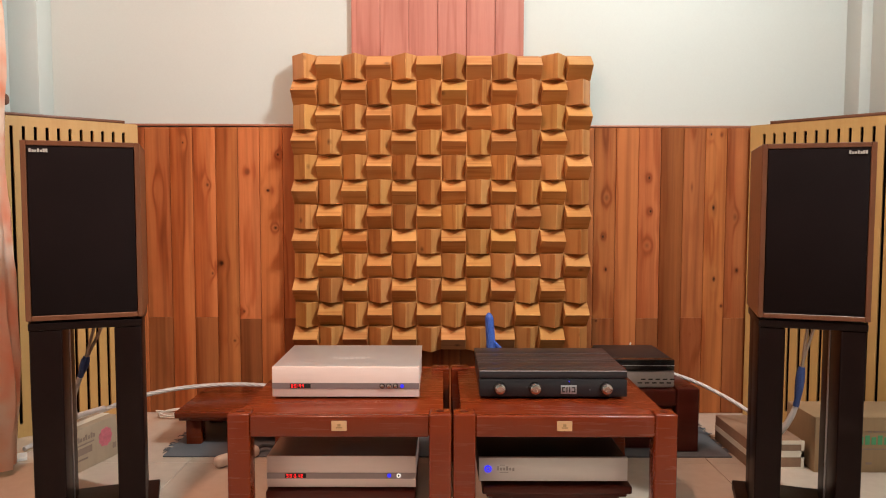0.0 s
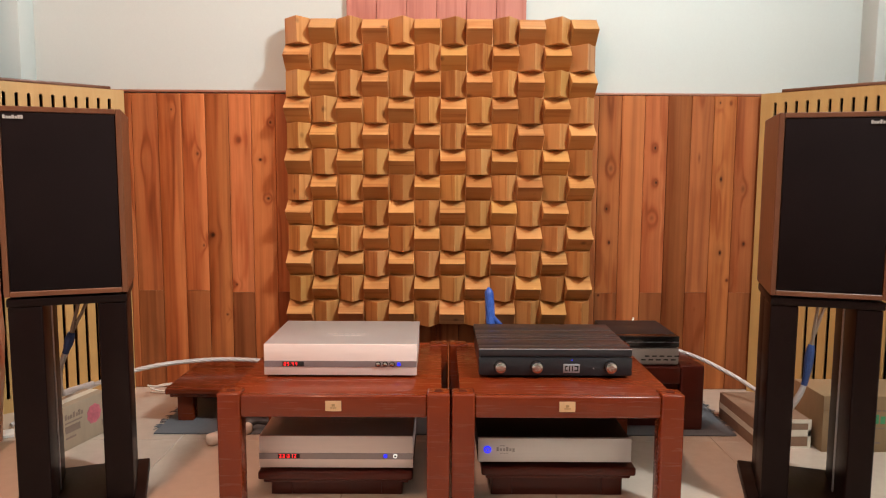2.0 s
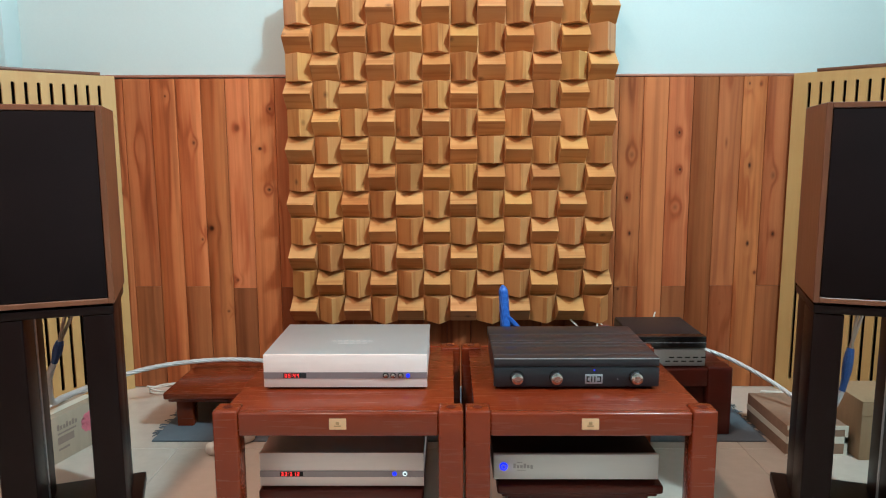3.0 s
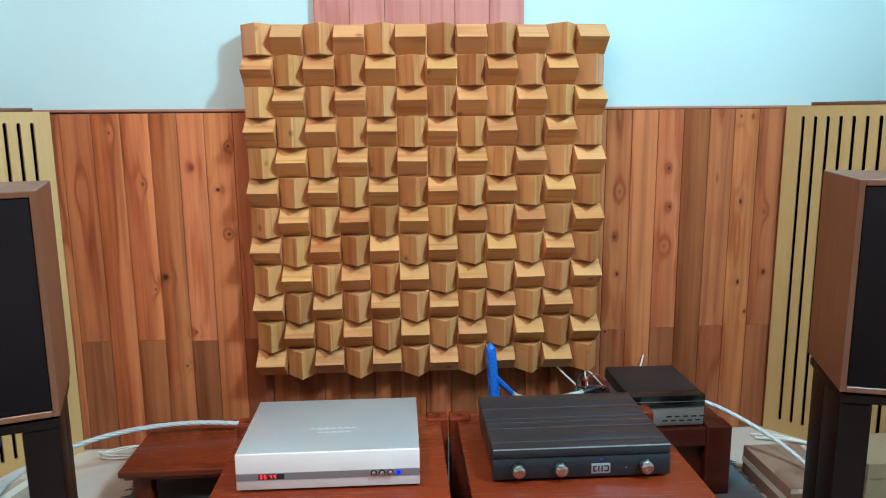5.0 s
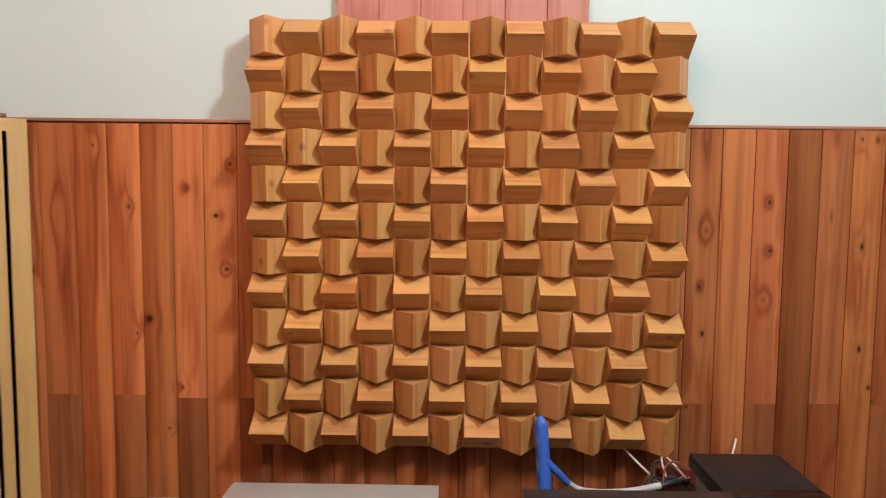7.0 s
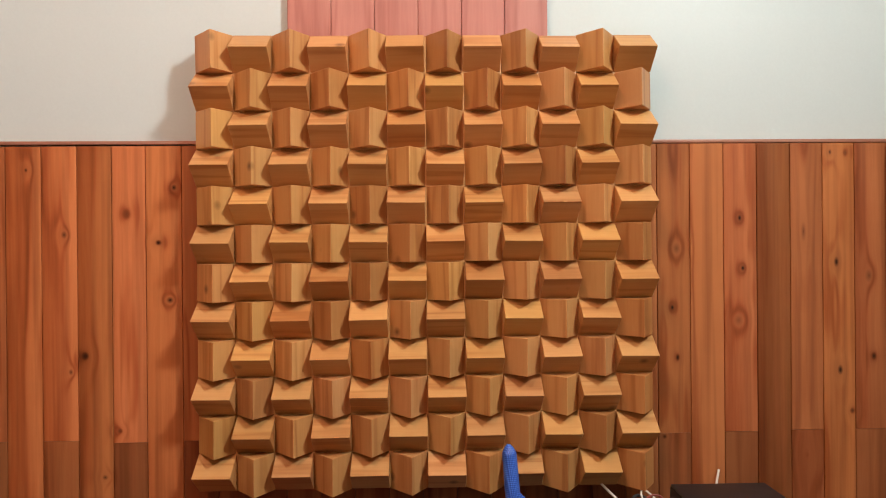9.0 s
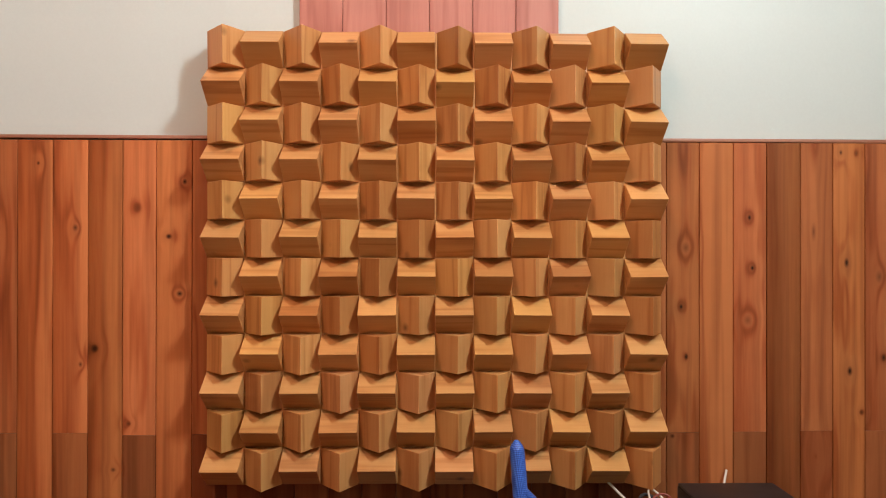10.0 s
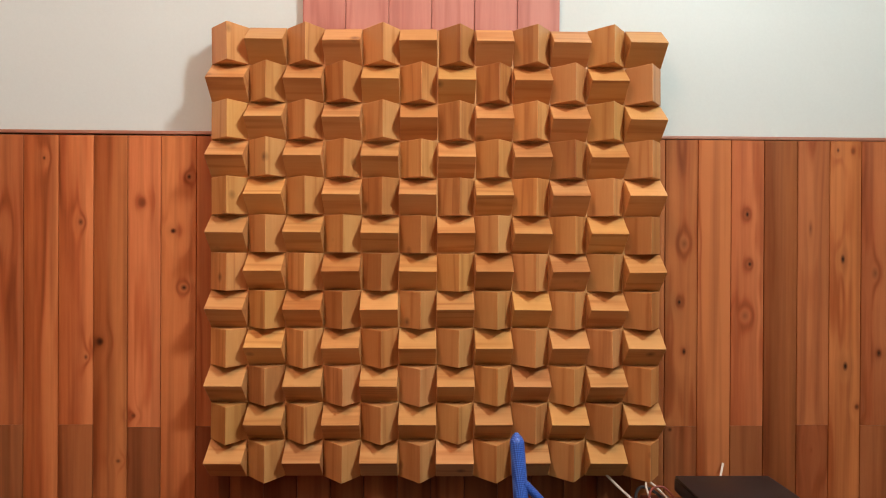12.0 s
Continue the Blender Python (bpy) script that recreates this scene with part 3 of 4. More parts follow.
# ---- loudspeakers and stands ----
def loudspeaker(m, badge_side, w):
    """Origin at the middle of the bottom front edge; the front looks to -y."""
    h, d = 0.462, 0.275
    ob = thing("loudspeaker", m, "cherry veneer loudspeaker with a black cloth grille on a black stand", "loudspeaker", "loudspeaker pair")
    t = 0.013
    for name, x0, x1, z0, z1 in (("side_panel", -w / 2, -w / 2 + t, 0, h), ("side_panel", w / 2 - t, w / 2, 0, h), ("bottom_panel", -w / 2 + t, w / 2 - t, 0, t), ("top_panel", -w / 2 + t, w / 2 - t, h - t, h)):
        part(name, box(B(), x0, x1, 0, d, z0, z1, 0.0015, 1), M_CABINET, ob)
    part("back_panel", box(B(), -w / 2 + t, w / 2 - t, d - 0.02, d - 0.004, t, h - t), M_CABINET, ob)
    part("grille", box(B(), -w / 2 + t + 0.001, w / 2 - t - 0.001, 0.001, 0.03, t + 0.001, h - t - 0.001, 0.004), M_CLOTH, ob, "black cloth grille")
    bx = badge_side * (w / 2 - 0.042)
    bm = B()
    for k, (a, hh) in enumerate(((-0.022, 0.009), (-0.0155, 0.006), (-0.0095, 0.006), (-0.003, 0.009), (0.0035, 0.006), (0.0095, 0.009), (0.0155, 0.009))):
        box(bm, bx + a, bx + a + 0.0048, -0.0012, 0.002, h - 0.030, h - 0.030 + hh)
    part("badge", bm, M_BADGE, ob, "small white badge")
    for x in (-0.02, 0.02):
        part("terminal", rod(B(), (x, d - 0.004, 0.10), (x, d + 0.018, 0.10), 0.006), M_BRASS, ob)
    return ob


def speaker_stand(m, w, posts):
    h = 0.587
    ob = thing("speaker_stand", m, "black lacquered twin-post loudspeaker stand on the floor", "speaker stand", "loudspeaker stands")
    part("top_plate", box(B(), -w / 2 + 0.003, w / 2 - 0.003, 0.004, 0.262, h - 0.026, h - 0.006, 0.003), M_BLACK, ob)
    for x in (-0.11, 0.11):
        for y in (0.03, 0.235):
            part("rubber_pad", rod(B(), (x, y, h - 0.006), (x, y, h), 0.014), M_RUBBER, ob)
    for sx, x0, x1 in posts:
        part("post", box(B(), x0, x1, 0.006, 0.13, 0.028, h - 0.026, 0.005, 3), M_BLACK, ob)
        part("post", box(B(), x0 + 0.004, x1 - 0.004, 0.142, 0.25, 0.028, h - 0.026, 0.005, 3), M_BLACK, ob)
        xe = x1 if sx < 0 else x0
        part("edge_strip", box(B(), xe - 0.0015, xe + 0.0015, 0.130, 0.142, 0.03, h - 0.028, 0.0005, 1), M_EDGE, ob, "thin bare metal strip")
    part("base_plate", box(B(), -0.16, 0.16, -0.02, 0.30, 0.0, 0.028, 0.004), M_BLACK, ob)
    return ob


def stand_and_speaker(x, y, toe, badge, w, posts):
    m = pose(x, y, 0, 0, 0, toe)
    speaker_stand(m, w, posts)
    loudspeaker(m @ pose(0, 0, 0.587), badge, w)


stand_and_speaker(-0.908, 1.867, 19.7, -1, 0.278, ((-1, -0.134, -0.058), (1, 0.066, 0.134)))
stand_and_speaker(0.999, 1.870, -17.2, 1, 0.268, ((-1, -0.130, -0.064), (1, 0.068, 0.128)))


# ---- low tables ----
def low_table(name, m, w, d, h, post, label, apron=0.05, M_MAHOGANY=M_MAHOGANY, inset=True):
    """Origin at the middle of the front edge, on the floor."""
    ob = thing(name, m, label, "table", "low tables")
    o = 0.022 if inset else 0.004
    bm = box(B(), -w / 2 + o, w / 2 - o, 0.026, d - 0.026, h - 0.028, h - 0.006, 0.002)
    part("tabletop", bm, M_MAHOGANY, ob, "glossy red mahogany top")
    for sx in (-1, 1):
        for y0 in (0, d - post):
            x0 = -w / 2 if sx < 0 else w / 2 - post
            leg = part("leg", box(B(), x0, x0 + post, y0, y0 + post, 0, h, 0.006, 3), M_MAHOGANY, ob)
            part("dowel", rod(B(), (x0 + post / 2, y0 + post / 2, h - 0.004), (x0 + post / 2, y0 + post / 2, h + 0.0012), 0.011, n=18), M_MAROON, leg, "dark round dowel end")
    za, zb = h - 0.006 - apron, h - 0.005
    for y0 in (0.003, d - 0.027):
        part("apron", box(B(), -w / 2 + post, w / 2 - post, y0, y0 + 0.024, za, zb, 0.006, 3), M_MAHOGANY, ob)
    for x0 in (-w / 2 + o + 0.002, w / 2 - o - 0.024):
        part("apron", box(B(), x0, x0 + 0.022, post, d - post, za, h - 0.029, 0.003), M_MAHOGANY, ob)
    return ob


def name_plate(table, x, z):
    plate = part("name_plate", box(B(), x - 0.0205, x + 0.0205, 0.0, 0.006, z - 0.0135, z + 0.0135, 0.001), M_BRASS, table, "small brass plate")
    bm = B()
    box(bm, x - 0.008, x + 0.008, -0.0008, 0.001, z - 0.006, z - 0.003)
    box(bm, x - 0.004, x + 0.004, -0.0008, 0.001, z - 0.001, z + 0.006)
    part("engraving", bm, M_BRASS_DARK, plate)


for cx in (-0.2505, 0.3565):
    t = low_table("low_table", pose(cx, 1.888, 0), 0.602, 0.60, 0.328, 0.060, "glossy red mahogany low table with square legs and a brass plate", 0.058)
    name_plate(t, 0.0 if cx < 0 else -0.003, 0.296)
rear = low_table("low_table", pose(0.757, 2.515, 0.006), 0.368, 0.44, 0.229, 0.080, "dark mahogany low table against the wainscot", 0.06, M_MAROON, False)


part("front_panel", box(B(), -0.104, 0.104, 0.034, 0.048, 0.004, 0.166), M_MAROON, rear)
part("end_panel", box(B(), 0.136, 0.150, 0.08, 0.36, 0.004, 0.166), M_MAROON, rear)


def bench(m, w, d, h, label, wood_mat, boxed=False):
    ob = thing("low_bench", m, label, "bench", "low benches")
    part("seat", box(B(), -w / 2, w / 2, 0, d, h - 0.024, h, 0.006, 3), wood_mat, ob)
    part("moulding", box(B(), -w / 2 + 0.012, w / 2 - 0.012, 0.012, d - 0.012, h - 0.036, h - 0.024, 0.004), wood_mat, ob)
    for sx in (-1, 1):
        for y0 in (0.03, d - 0.08):
            x0 = sx * (w / 2 - 0.06)
            part("leg", box(B(), x0 - 0.028, x0 + 0.028, y0, y0 + 0.05, 0, h - 0.036, 0.004), wood_mat, ob)
    if boxed:
        part("front_panel", box(B(), -w / 2 + 0.03, w / 2 - 0.03, 0.034, 0.046, 0.0, h - 0.036), wood_mat, ob)
        for x0 in (-w / 2 + 0.03, w / 2 - 0.042):
            part("end_panel", box(B(), x0, x0 + 0.012, 0.046, d - 0.03, 0.0, h - 0.036), wood_mat, ob)
    return ob


bench(pose(-0.597, 2.56, 0.006), 0.70, 0.37, 0.128, "low red mahogany bench standing on a grey mat", M_MAHOGANY)
bench(pose(-0.262, 1.985, 0), 0.425, 0.42, 0.078, "small red mahogany plinth bench under an amplifier", M_MAROON, True)
bench(pose(0.352, 1.985, 0), 0.425, 0.42, 0.092, "small red mahogany plinth bench under an amplifier", M_MAROON, True)


# ---- hi-fi units ----
SEG = {"0": "abcdef", "1": "bc", "2": "abged", "3": "abgcd", "4": "fgbc", "5": "afgcd", "8": "abcdefg"}


def digit(bm, ch, x, z, y, w=0.0052, h=0.0098, t=0.0013):
    bars = {"a": (0, w, h - t, h), "d": (0, w, 0, t), "g": (0, w, h / 2 - t / 2, h / 2 + t / 2), "f": (0, t, h / 2, h), "e": (0, t, 0, h / 2), "b": (w - t, w, h / 2, h), "c": (w - t, w, 0, h / 2)}
    for s in SEG[ch]:
        x0, x1, z0, z1 = bars[s]
        box(bm, x + x0, x + x1, y - 0.0006, y + 0.001, z + z0, z + z1)


def silver_unit(m, w, d, h, knobs, digits, label):
    """A flat silver case with a mauve band; origin at the middle of the front foot line."""
    ob = thing("disc_player" if knobs else "converter_unit", m, label, "hi-fi unit")
    f = 0.006
    part("case", box(B(), -w / 2 + 0.002, w / 2 - 0.002, 0.010, d, f, f + h - 0.003, 0.002), M_SILVER, ob)
    lid = part("lid", box(B(), -w / 2, w / 2, 0.006, d + 0.002, f + h - 0.003, f + h, 0.001), M_LID, ob, "bead-blasted aluminium lid")
    bm = B()
    for k in range(7):
        box(bm, -0.055 + 0.017 * k, -0.055 + 0.017 * k + 0.011, 0.13, 0.138, f + h - 0.001, f + h + 0.0004)
    for k in range(5):
        box(bm, -0.035 + 0.017 * k, -0.035 + 0.017 * k + 0.012, 0.108, 0.115, f + h - 0.001, f + h + 0.0004)
    part("engraving", bm, M_PALE, lid, "pale engraved lettering bars")
    front = part("front_panel", box(B(), -w / 2, w / 2, 0.0, 0.0095, f, f + h, 0.0012), M_SILVER, ob, "pale satin aluminium front")
    zb = f + 0.37 * h
    part("band", box(B(), -w / 2 + 0.0005, w / 2 - 0.0005, -0.0012, 0.003, zb - 0.0085, zb + 0.0085), M_BAND, front, "mauve grey band")
    dx = -w / 2 + 0.052
    part("display", box(B(), dx, dx + 0.06, -0.002, 0.002, zb - 0.0065, zb + 0.0065, 0.0005), M_DARK, front, "dark display window")
    bm = B()
    for k, ch in enumerate(digits):
        digit(bm, ch, dx + 0.004 + 0.0092 * k + (0.004 if k > 1 else 0), zb - 0.0049, -0.002)
    for dz in (-0.003, 0.002):
        box(bm, dx + 0.0225, dx + 0.0238, -0.0026, -0.001, zb + dz, zb + dz + 0.0014)
    part("digits", bm, M_LED_RED, front, "glowing red digits")
    if knobs:
        for k in range(3):
            part("button_ring", rod(B(), (w / 2 - 0.108 + 0.0195 * k, -0.0022, zb), (w / 2 - 0.108 + 0.0195 * k, 0.002, zb), 0.0078, n=20), M_DARK, front)
            part("button", rod(B(), (w / 2 - 0.108 + 0.0195 * k, -0.007, zb), (w / 2 - 0.108 + 0.0195 * k, 0.002, zb), 0.0056, n=20, bevel=0.0015), M_KNOB, front, "small steel button")
        part("indicator", rod(B(), (w / 2 - 0.050, -0.004, zb), (w / 2 - 0.050, 0.002, zb), 0.0055, n=20), M_LED_BLUE, front, "glowing blue button")
    else:
        part("indicator", rod(B(), (w / 2 - 0.076, -0.003, zb + 0.001), (w / 2 - 0.076, 0.002, zb + 0.001), 0.0058, n=20), M_LED_BLUE, front, "glowing blue button")
        part("socket", rod(B(), (w / 2 - 0.049, -0.003, zb + 0.001), (w / 2 - 0.049, 0.002, zb + 0.001), 0.0062, n=20), M_LED_WHITE, front, "white lit ring socket")
        part("socket_hole", rod(B(), (w / 2 - 0.049, -0.0036, zb + 0.001), (w / 2 - 0.049, 0.002, zb + 0.001), 0.0026, n=16), M_DARK, front)
    for sx in (-1, 1):
        for y in (0.04, d - 0.04):
            part("foot", rod(B(), (sx * (w / 2 - 0.055), y, 0), (sx * (w / 2 - 0.055), y, f), 0.012, n=16), M_RUBBER, ob)
    return ob


silver_unit(pose(-0.255, 2.06, 0.3225), 0.428, 0.318, 0.088, True, "0544", "silver disc player with red digits on a mahogany table")
silver_unit(pose(-0.261, 2.0, 0.078), 0.424, 0.33, 0.090, False, "33312", "silver unit with red digits on a low plinth bench")

amp = thing("preamplifier", pose(0.3485, 2.06, 0.3225), "graphite preamplifier with three steel knobs on a mahogany table", "preamplifier")
part("case", box(B(), -0.212, 0.212, 0.008, 0.335, 0.008, 0.060, 0.002), M_GRAPHITE, amp)
front = part("front_panel", box(B(), -0.2155, 0.2155, 0.0, 0.012, 0.007, 0.058, 0.0025), M_GRAPHITE, amp)
lid = part("lid", box(B(), -0.2155, 0.2155, 0.002, 0.04, 0.061, 0.0835, 0.002), M_GRAPHITE, amp, "graphite lid of cross bars with bright edges")
# highlights along the lid edges are painted as thin pale strips
for y0, y1 in ((0.0415, 0.118), (0.1195, 0.152), (0.1535, 0.178), (0.1795, 0.244), (0.2455, 0.336)):
    bar = part("lid_bar", box(B(), -0.2155, 0.2155, y0, y1, 0.061, 0.083, 0.0015), M_GRAPHITE, lid)
    part("bright_edge", box(B(), -0.214, 0.214, y0 - 0.0005, y0 + 0.0012, 0.0805, 0.0832), M_EDGE_DIM, bar, "dim line painted as an edge highlight")
part("bright_edge", box(B(), -0.2145, 0.2145, 0.0014, 0.0028, 0.081, 0.0836), M_EDGE, lid)
for x in (-0.155, -0.053, 0.154):
    bm = rod(B(), (x, -0.020, 0.033), (x, 0.001, 0.033), 0.0165, n=32, bevel=0.0065)
    k = part("knob", bm, M_CHROME, amp, "polished steel knob")
    part("collar", rod(B(), (x, -0.004, 0.033), (x, 0.001, 0.033), 0.0185, n=32), M_GLOSS_BLACK, k)
    part("knob_cap", rod(B(), (x, -0.0215, 0.033), (x, -0.0195, 0.033), 0.0085, n=28), M_KNOB, k)
plate = part("name_plate", box(B(), 0.022, 0.068, -0.002, 0.002, 0.0155, 0.041, 0.001), M_EDGE, amp, "small steel plate with dark emblem")
bm = B()
for x0, x1, z0, z1 in ((0.026, 0.034, 0.033, 0.036), (0.026, 0.034, 0.021, 0.024), (0.026, 0.029, 0.021, 0.036), (0.038, 0.041, 0.021, 0.036), (0.046, 0.049, 0.021, 0.036), (0.053, 0.062, 0.021, 0.024), (0.053, 0.062, 0.033, 0.036), (0.061, 0.064, 0.021, 0.036)):
    box(bm, x0, x1, -0.0028, 0.0, z0, z1)
part("emblem", bm, M_DARK, plate)
part("indicator", rod(B(), (0.046, -0.001, 0.052), (0.046, 0.002, 0.052), 0.0022, n=12), M_LED_BLUE, amp, "tiny blue light")
part("pin", rod(B(), (0.107, -0.001, 0.028), (0.107, 0.002, 0.028), 0.0014, n=10), M_EDGE, amp)
for sx in (-0.16, 0.16):
    for y in (0.04, 0.29):
        part("foot", rod(B(), (sx, y, 0), (sx, y, 0.009), 0.015, n=16), M_RUBBER, amp)

pw = thing("power_amplifier", pose(0.342, 2.0, 0.092), "black amplifier with a silver front on a plinth bench", "amplifier")
part("case", box(B(), -0.212, 0.212, 0.012, 0.36, 0.010, 0.072, 0.002), M_SATIN_BLACK, pw, "satin black case")
front = part("front_panel", box(B(), -0.2115, 0.2115, 0.0, 0.012, 0.010, 0.078, 0.0015), M_PALE, pw, "pale satin aluminium front")
ring = part("power_button", rod(B(), (-0.186, -0.004, 0.046), (-0.186, 0.002, 0.046), 0.0105, n=28, bevel=0.001), M_LED_BLUE, front, "glowing blue power button")
part("button_ring", rod(B(), (-0.186, -0.0048, 0.046), (-0.186, 0.002, 0.046), 0.0066, n=24), M_BAND, ring)
part("button_core", rod(B(), (-0.186, -0.0055, 0.046), (-0.186, 0.002, 0.046), 0.0042, n=20), M_LED_BLUE, ring)
bm = B()
for k in range(6):
    box(bm, -0.161 + 0.0088 * k, -0.161 + 0.0088 * k + 0.0062, -0.0006, 0.002, 0.041 - (0.002 if k == 5 else 0), 0.053 if k in (0, 3) else 0.049)
box(bm, -0.152, -0.138, -0.0006, 0.002, 0.0555, 0.0575)
box(bm, -0.152, -0.128, -0.0006, 0.002, 0.0345, 0.0360)
part("logo", bm, M_INK_GREY, front, "grey printed logo shape")
for sx in (-0.16, 0.16):
    for y in (0.04, 0.30):
        part("foot", rod(B(), (sx, y, 0), (sx, y, 0.010), 0.014, n=16), M_RUBBER, pw)

# grey box and gloss black box on the rear table
gb = thing("grey_power_box", pose(0.72, 2.535, 0.229), "silver grey metal box with small slots on the rear table", "metal box")
part("case", box(B(), -0.090, 0.137, 0.0, 0.25, 0.004, 0.066, 0.006), M_GREY_BOX, gb)
for r in range(2):
    for k in range(5):
        x = 0.005 + 0.026 * k + 0.012 * r
        part("slot", box(B(), x, x + 0.016, -0.0008, 0.004, 0.020 + 0.013 * r, 0.0245 + 0.013 * r), M_DARK, gb)
for sx in (-0.07, 0.11):
    for y in (0.03, 0.22):
        part("foot", rod(B(), (sx, y, 0), (sx, y, 0.004), 0.01, n=12), M_RUBBER, gb)
nb = thing("black_network_box", pose(0.735, 2.53, 0.295), "flat gloss black box lying on a grey metal box", "network box")
part("case", box(B(), -0.119, 0.119, 0.006, 0.272, 0.003, 0.034, 0.003), M_SATIN_BLACK, nb)
part("lid", box(B(), -0.117, 0.117, 0.040, 0.270, 0.034, 0.0405, 0.0015), M_LID_DARK, nb, "dark grey satin lid")
front = part("front_panel", box(B(), -0.12, 0.12, 0.0, 0.039, 0.002, 0.0405, 0.003), M_GLOSS_BLACK, nb, "gloss black front strip")
part("seam", box(B(), -0.119, 0.119, -0.0008, 0.001, 0.0195, 0.0208), M_EDGE, front, "thin bright seam")
for sx in (-0.1, 0.1):
    for y in (0.03, 0.24):
        part("foot", rod(B(), (sx, y, 0), (sx, y, 0.003), 0.008, n=12), M_RUBBER, nb)

# ---- boxes, mat, cables ----
def print_bars(bm, bars, y=-0.0008):
    for x0, x1, z0, z1 in bars:
        box(bm, x0, x1, y, 0.001, z0, z1)
    return bm


bx = thing("cardboard_box", pose(-1.190, 2.25, 0, 0, 0, 76), "greyish cardboard box with a pink printed flower", "cardboard box")
part("carton", box(B(), 0.0, 0.26, 0.0, 0.085, 0.0, 0.145, 0.003), M_CARD_GREY, bx)
bm = B()
for k in range(9):
    a = 2 * math.pi * k / 9
    rod(bm, (0.20 + 0.022 * math.cos(a), -0.0006, 0.083 + 0.022 * math.sin(a)), (0.20 + 0.022 * math.cos(a), 0.001, 0.083 + 0.022 * math.sin(a)), 0.012, n=10)
rod(bm, (0.20, -0.0006, 0.083), (0.20, 0.001, 0.083), 0.014, n=10)
part("printed_flower", bm, M_INK_PINK, bx, "pink flower print")
for k in range(7):
    part("print", print_bars(B(), [(0.07 + 0.012 * k, 0.078 + 0.012 * k, 0.100, 0.118 if k in (0, 3, 5) else 0.112)]), M_INK, bx)
for bar in ((0.07, 0.145, 0.086, 0.091), (0.07, 0.135, 0.055, 0.078), (0.07, 0.115, 0.036, 0.042), (0.235, 0.252, 0.03, 0.05)):
    part("print", print_bars(B(), [bar]), M_INK, bx)
part("tape", box(B(), 0.0, 0.26, 0.03, 0.06, 0.1445, 0.1458), M_TAPE, bx)

bx = thing("flat_box", pose(1.058, 2.368, 0), "flat brown cardboard box with pale taped edges on the floor", "cardboard box")
part("carton", box(B(), 0.0, 0.185, 0.0, 0.30, 0.0, 0.096, 0.003), M_CARD_DARK, bx)
bm = B()
for x0, x1, z0, z1 in ((-0.001, 0.186, 0.084, 0.0965), (-0.001, 0.186, 0.040, 0.062), (-0.001, 0.186, -0.0, 0.006), (0.176, 0.186, 0.006, 0.084)):
    box(bm, x0, x1, -0.0012, 0.002, z0, z1)
box(bm, -0.0012, 0.002, 0.002, 0.30, 0.040, 0.060)
part("tape", bm, M_TAPE, bx, "pale strips of packing tape")
bm = B()
for k in range(4):
    box(bm, 0.05 + 0.022 * k, 0.062 + 0.022 * k, 0.10 + 0.004 * k, 0.112 + 0.004 * k, 0.095, 0.0966)
part("print", bm, M_INK, bx, "dark print")

bx = thing("cardboard_box", pose(1.262, 2.335, 0), "brown cardboard carton with green printing on the floor", "cardboard box")
part("carton", box(B(), 0.0, 0.36, 0.0, 0.20, 0.0, 0.186, 0.003), M_CARD, bx)
bm = B()
box(bm, -0.001, 0.361, -0.002, 0.0, 0.142, 0.187)
part("flap", bm, M_CARD, bx)
for k in range(6):
    part("print", print_bars(B(), [(0.145 + 0.021 * k, 0.160 + 0.021 * k, 0.095, 0.120 + (0.006 if k % 2 else 0))]), M_INK_GREEN, bx, "green printed lettering bar")
for bar in ((0.175, 0.187, 0.135, 0.145), (0.192, 0.25, 0.136, 0.144), (0.15, 0.26, 0.078, 0.082), (0.17, 0.19, 0.028, 0.035)):
    part("print", print_bars(B(), [bar]), M_INK, bx, "dark printed lettering bar")

# mat with a frayed edge
random.seed(21)
mat_thing = thing("floor_mat", pose(0.045, 2.75, 0), "thin blue-grey woven mat on the tile floor", "mat")
part("weave", box(B(), -1.0, 1.0, -0.28, 0.235, 0.0005, 0.006, 0.002), M_MAT, mat_thing)
bm = B()
for i in range(60):
    y = random.uniform(-0.24, 0.23)
    for sx in (-1, 1):
        l = random.uniform(0.008, 0.03)
        sweep(bm, [Vector((sx * 0.998, y, 0.003)), Vector((sx * (0.998 + l / 2), y + random.uniform(-0.006, 0.006), 0.004)), Vector((sx * (0.998 + l), y + random.uniform(-0.012, 0.012), 0.002))], 0.0014, 5)
tagged(part("fringe", bm, M_MAT, mat_thing, "frayed threads at the edge"), kind="stuff")


def cable(name, label, mat, points, radius, twisted=False):
    bm = rope(B(), points, radius) if twisted else sweep(B(), smooth_path(points), radius)
    return solid(name, bm, mat, label, "cable")


cable("speaker_cable", "thick silver twisted speaker cable lying over a bench", M_CABLE, [(-0.45, 2.83, 0.15), (-0.62, 2.83, 0.16), (-0.80, 2.83, 0.168), (-0.97, 2.80, 0.165), (-1.10, 2.75, 0.153), (-1.21, 2.70, 0.125), (-1.337, 2.68, 0.070), (-1.43, 2.62, 0.025), (-1.47, 2.52, 0.012)], 0.0088, True)
cable("speaker_cable", "thick silver twisted speaker cable sagging to a flat box", M_CABLE, [(0.80, 2.80, 0.258), (0.87, 2.76, 0.246), (0.98, 2.70, 0.218), (1.07, 2.62, 0.180), (1.13, 2.55, 0.145), (1.17, 2.47, 0.112), (1.17, 2.40, 0.107)], 0.0075, True)


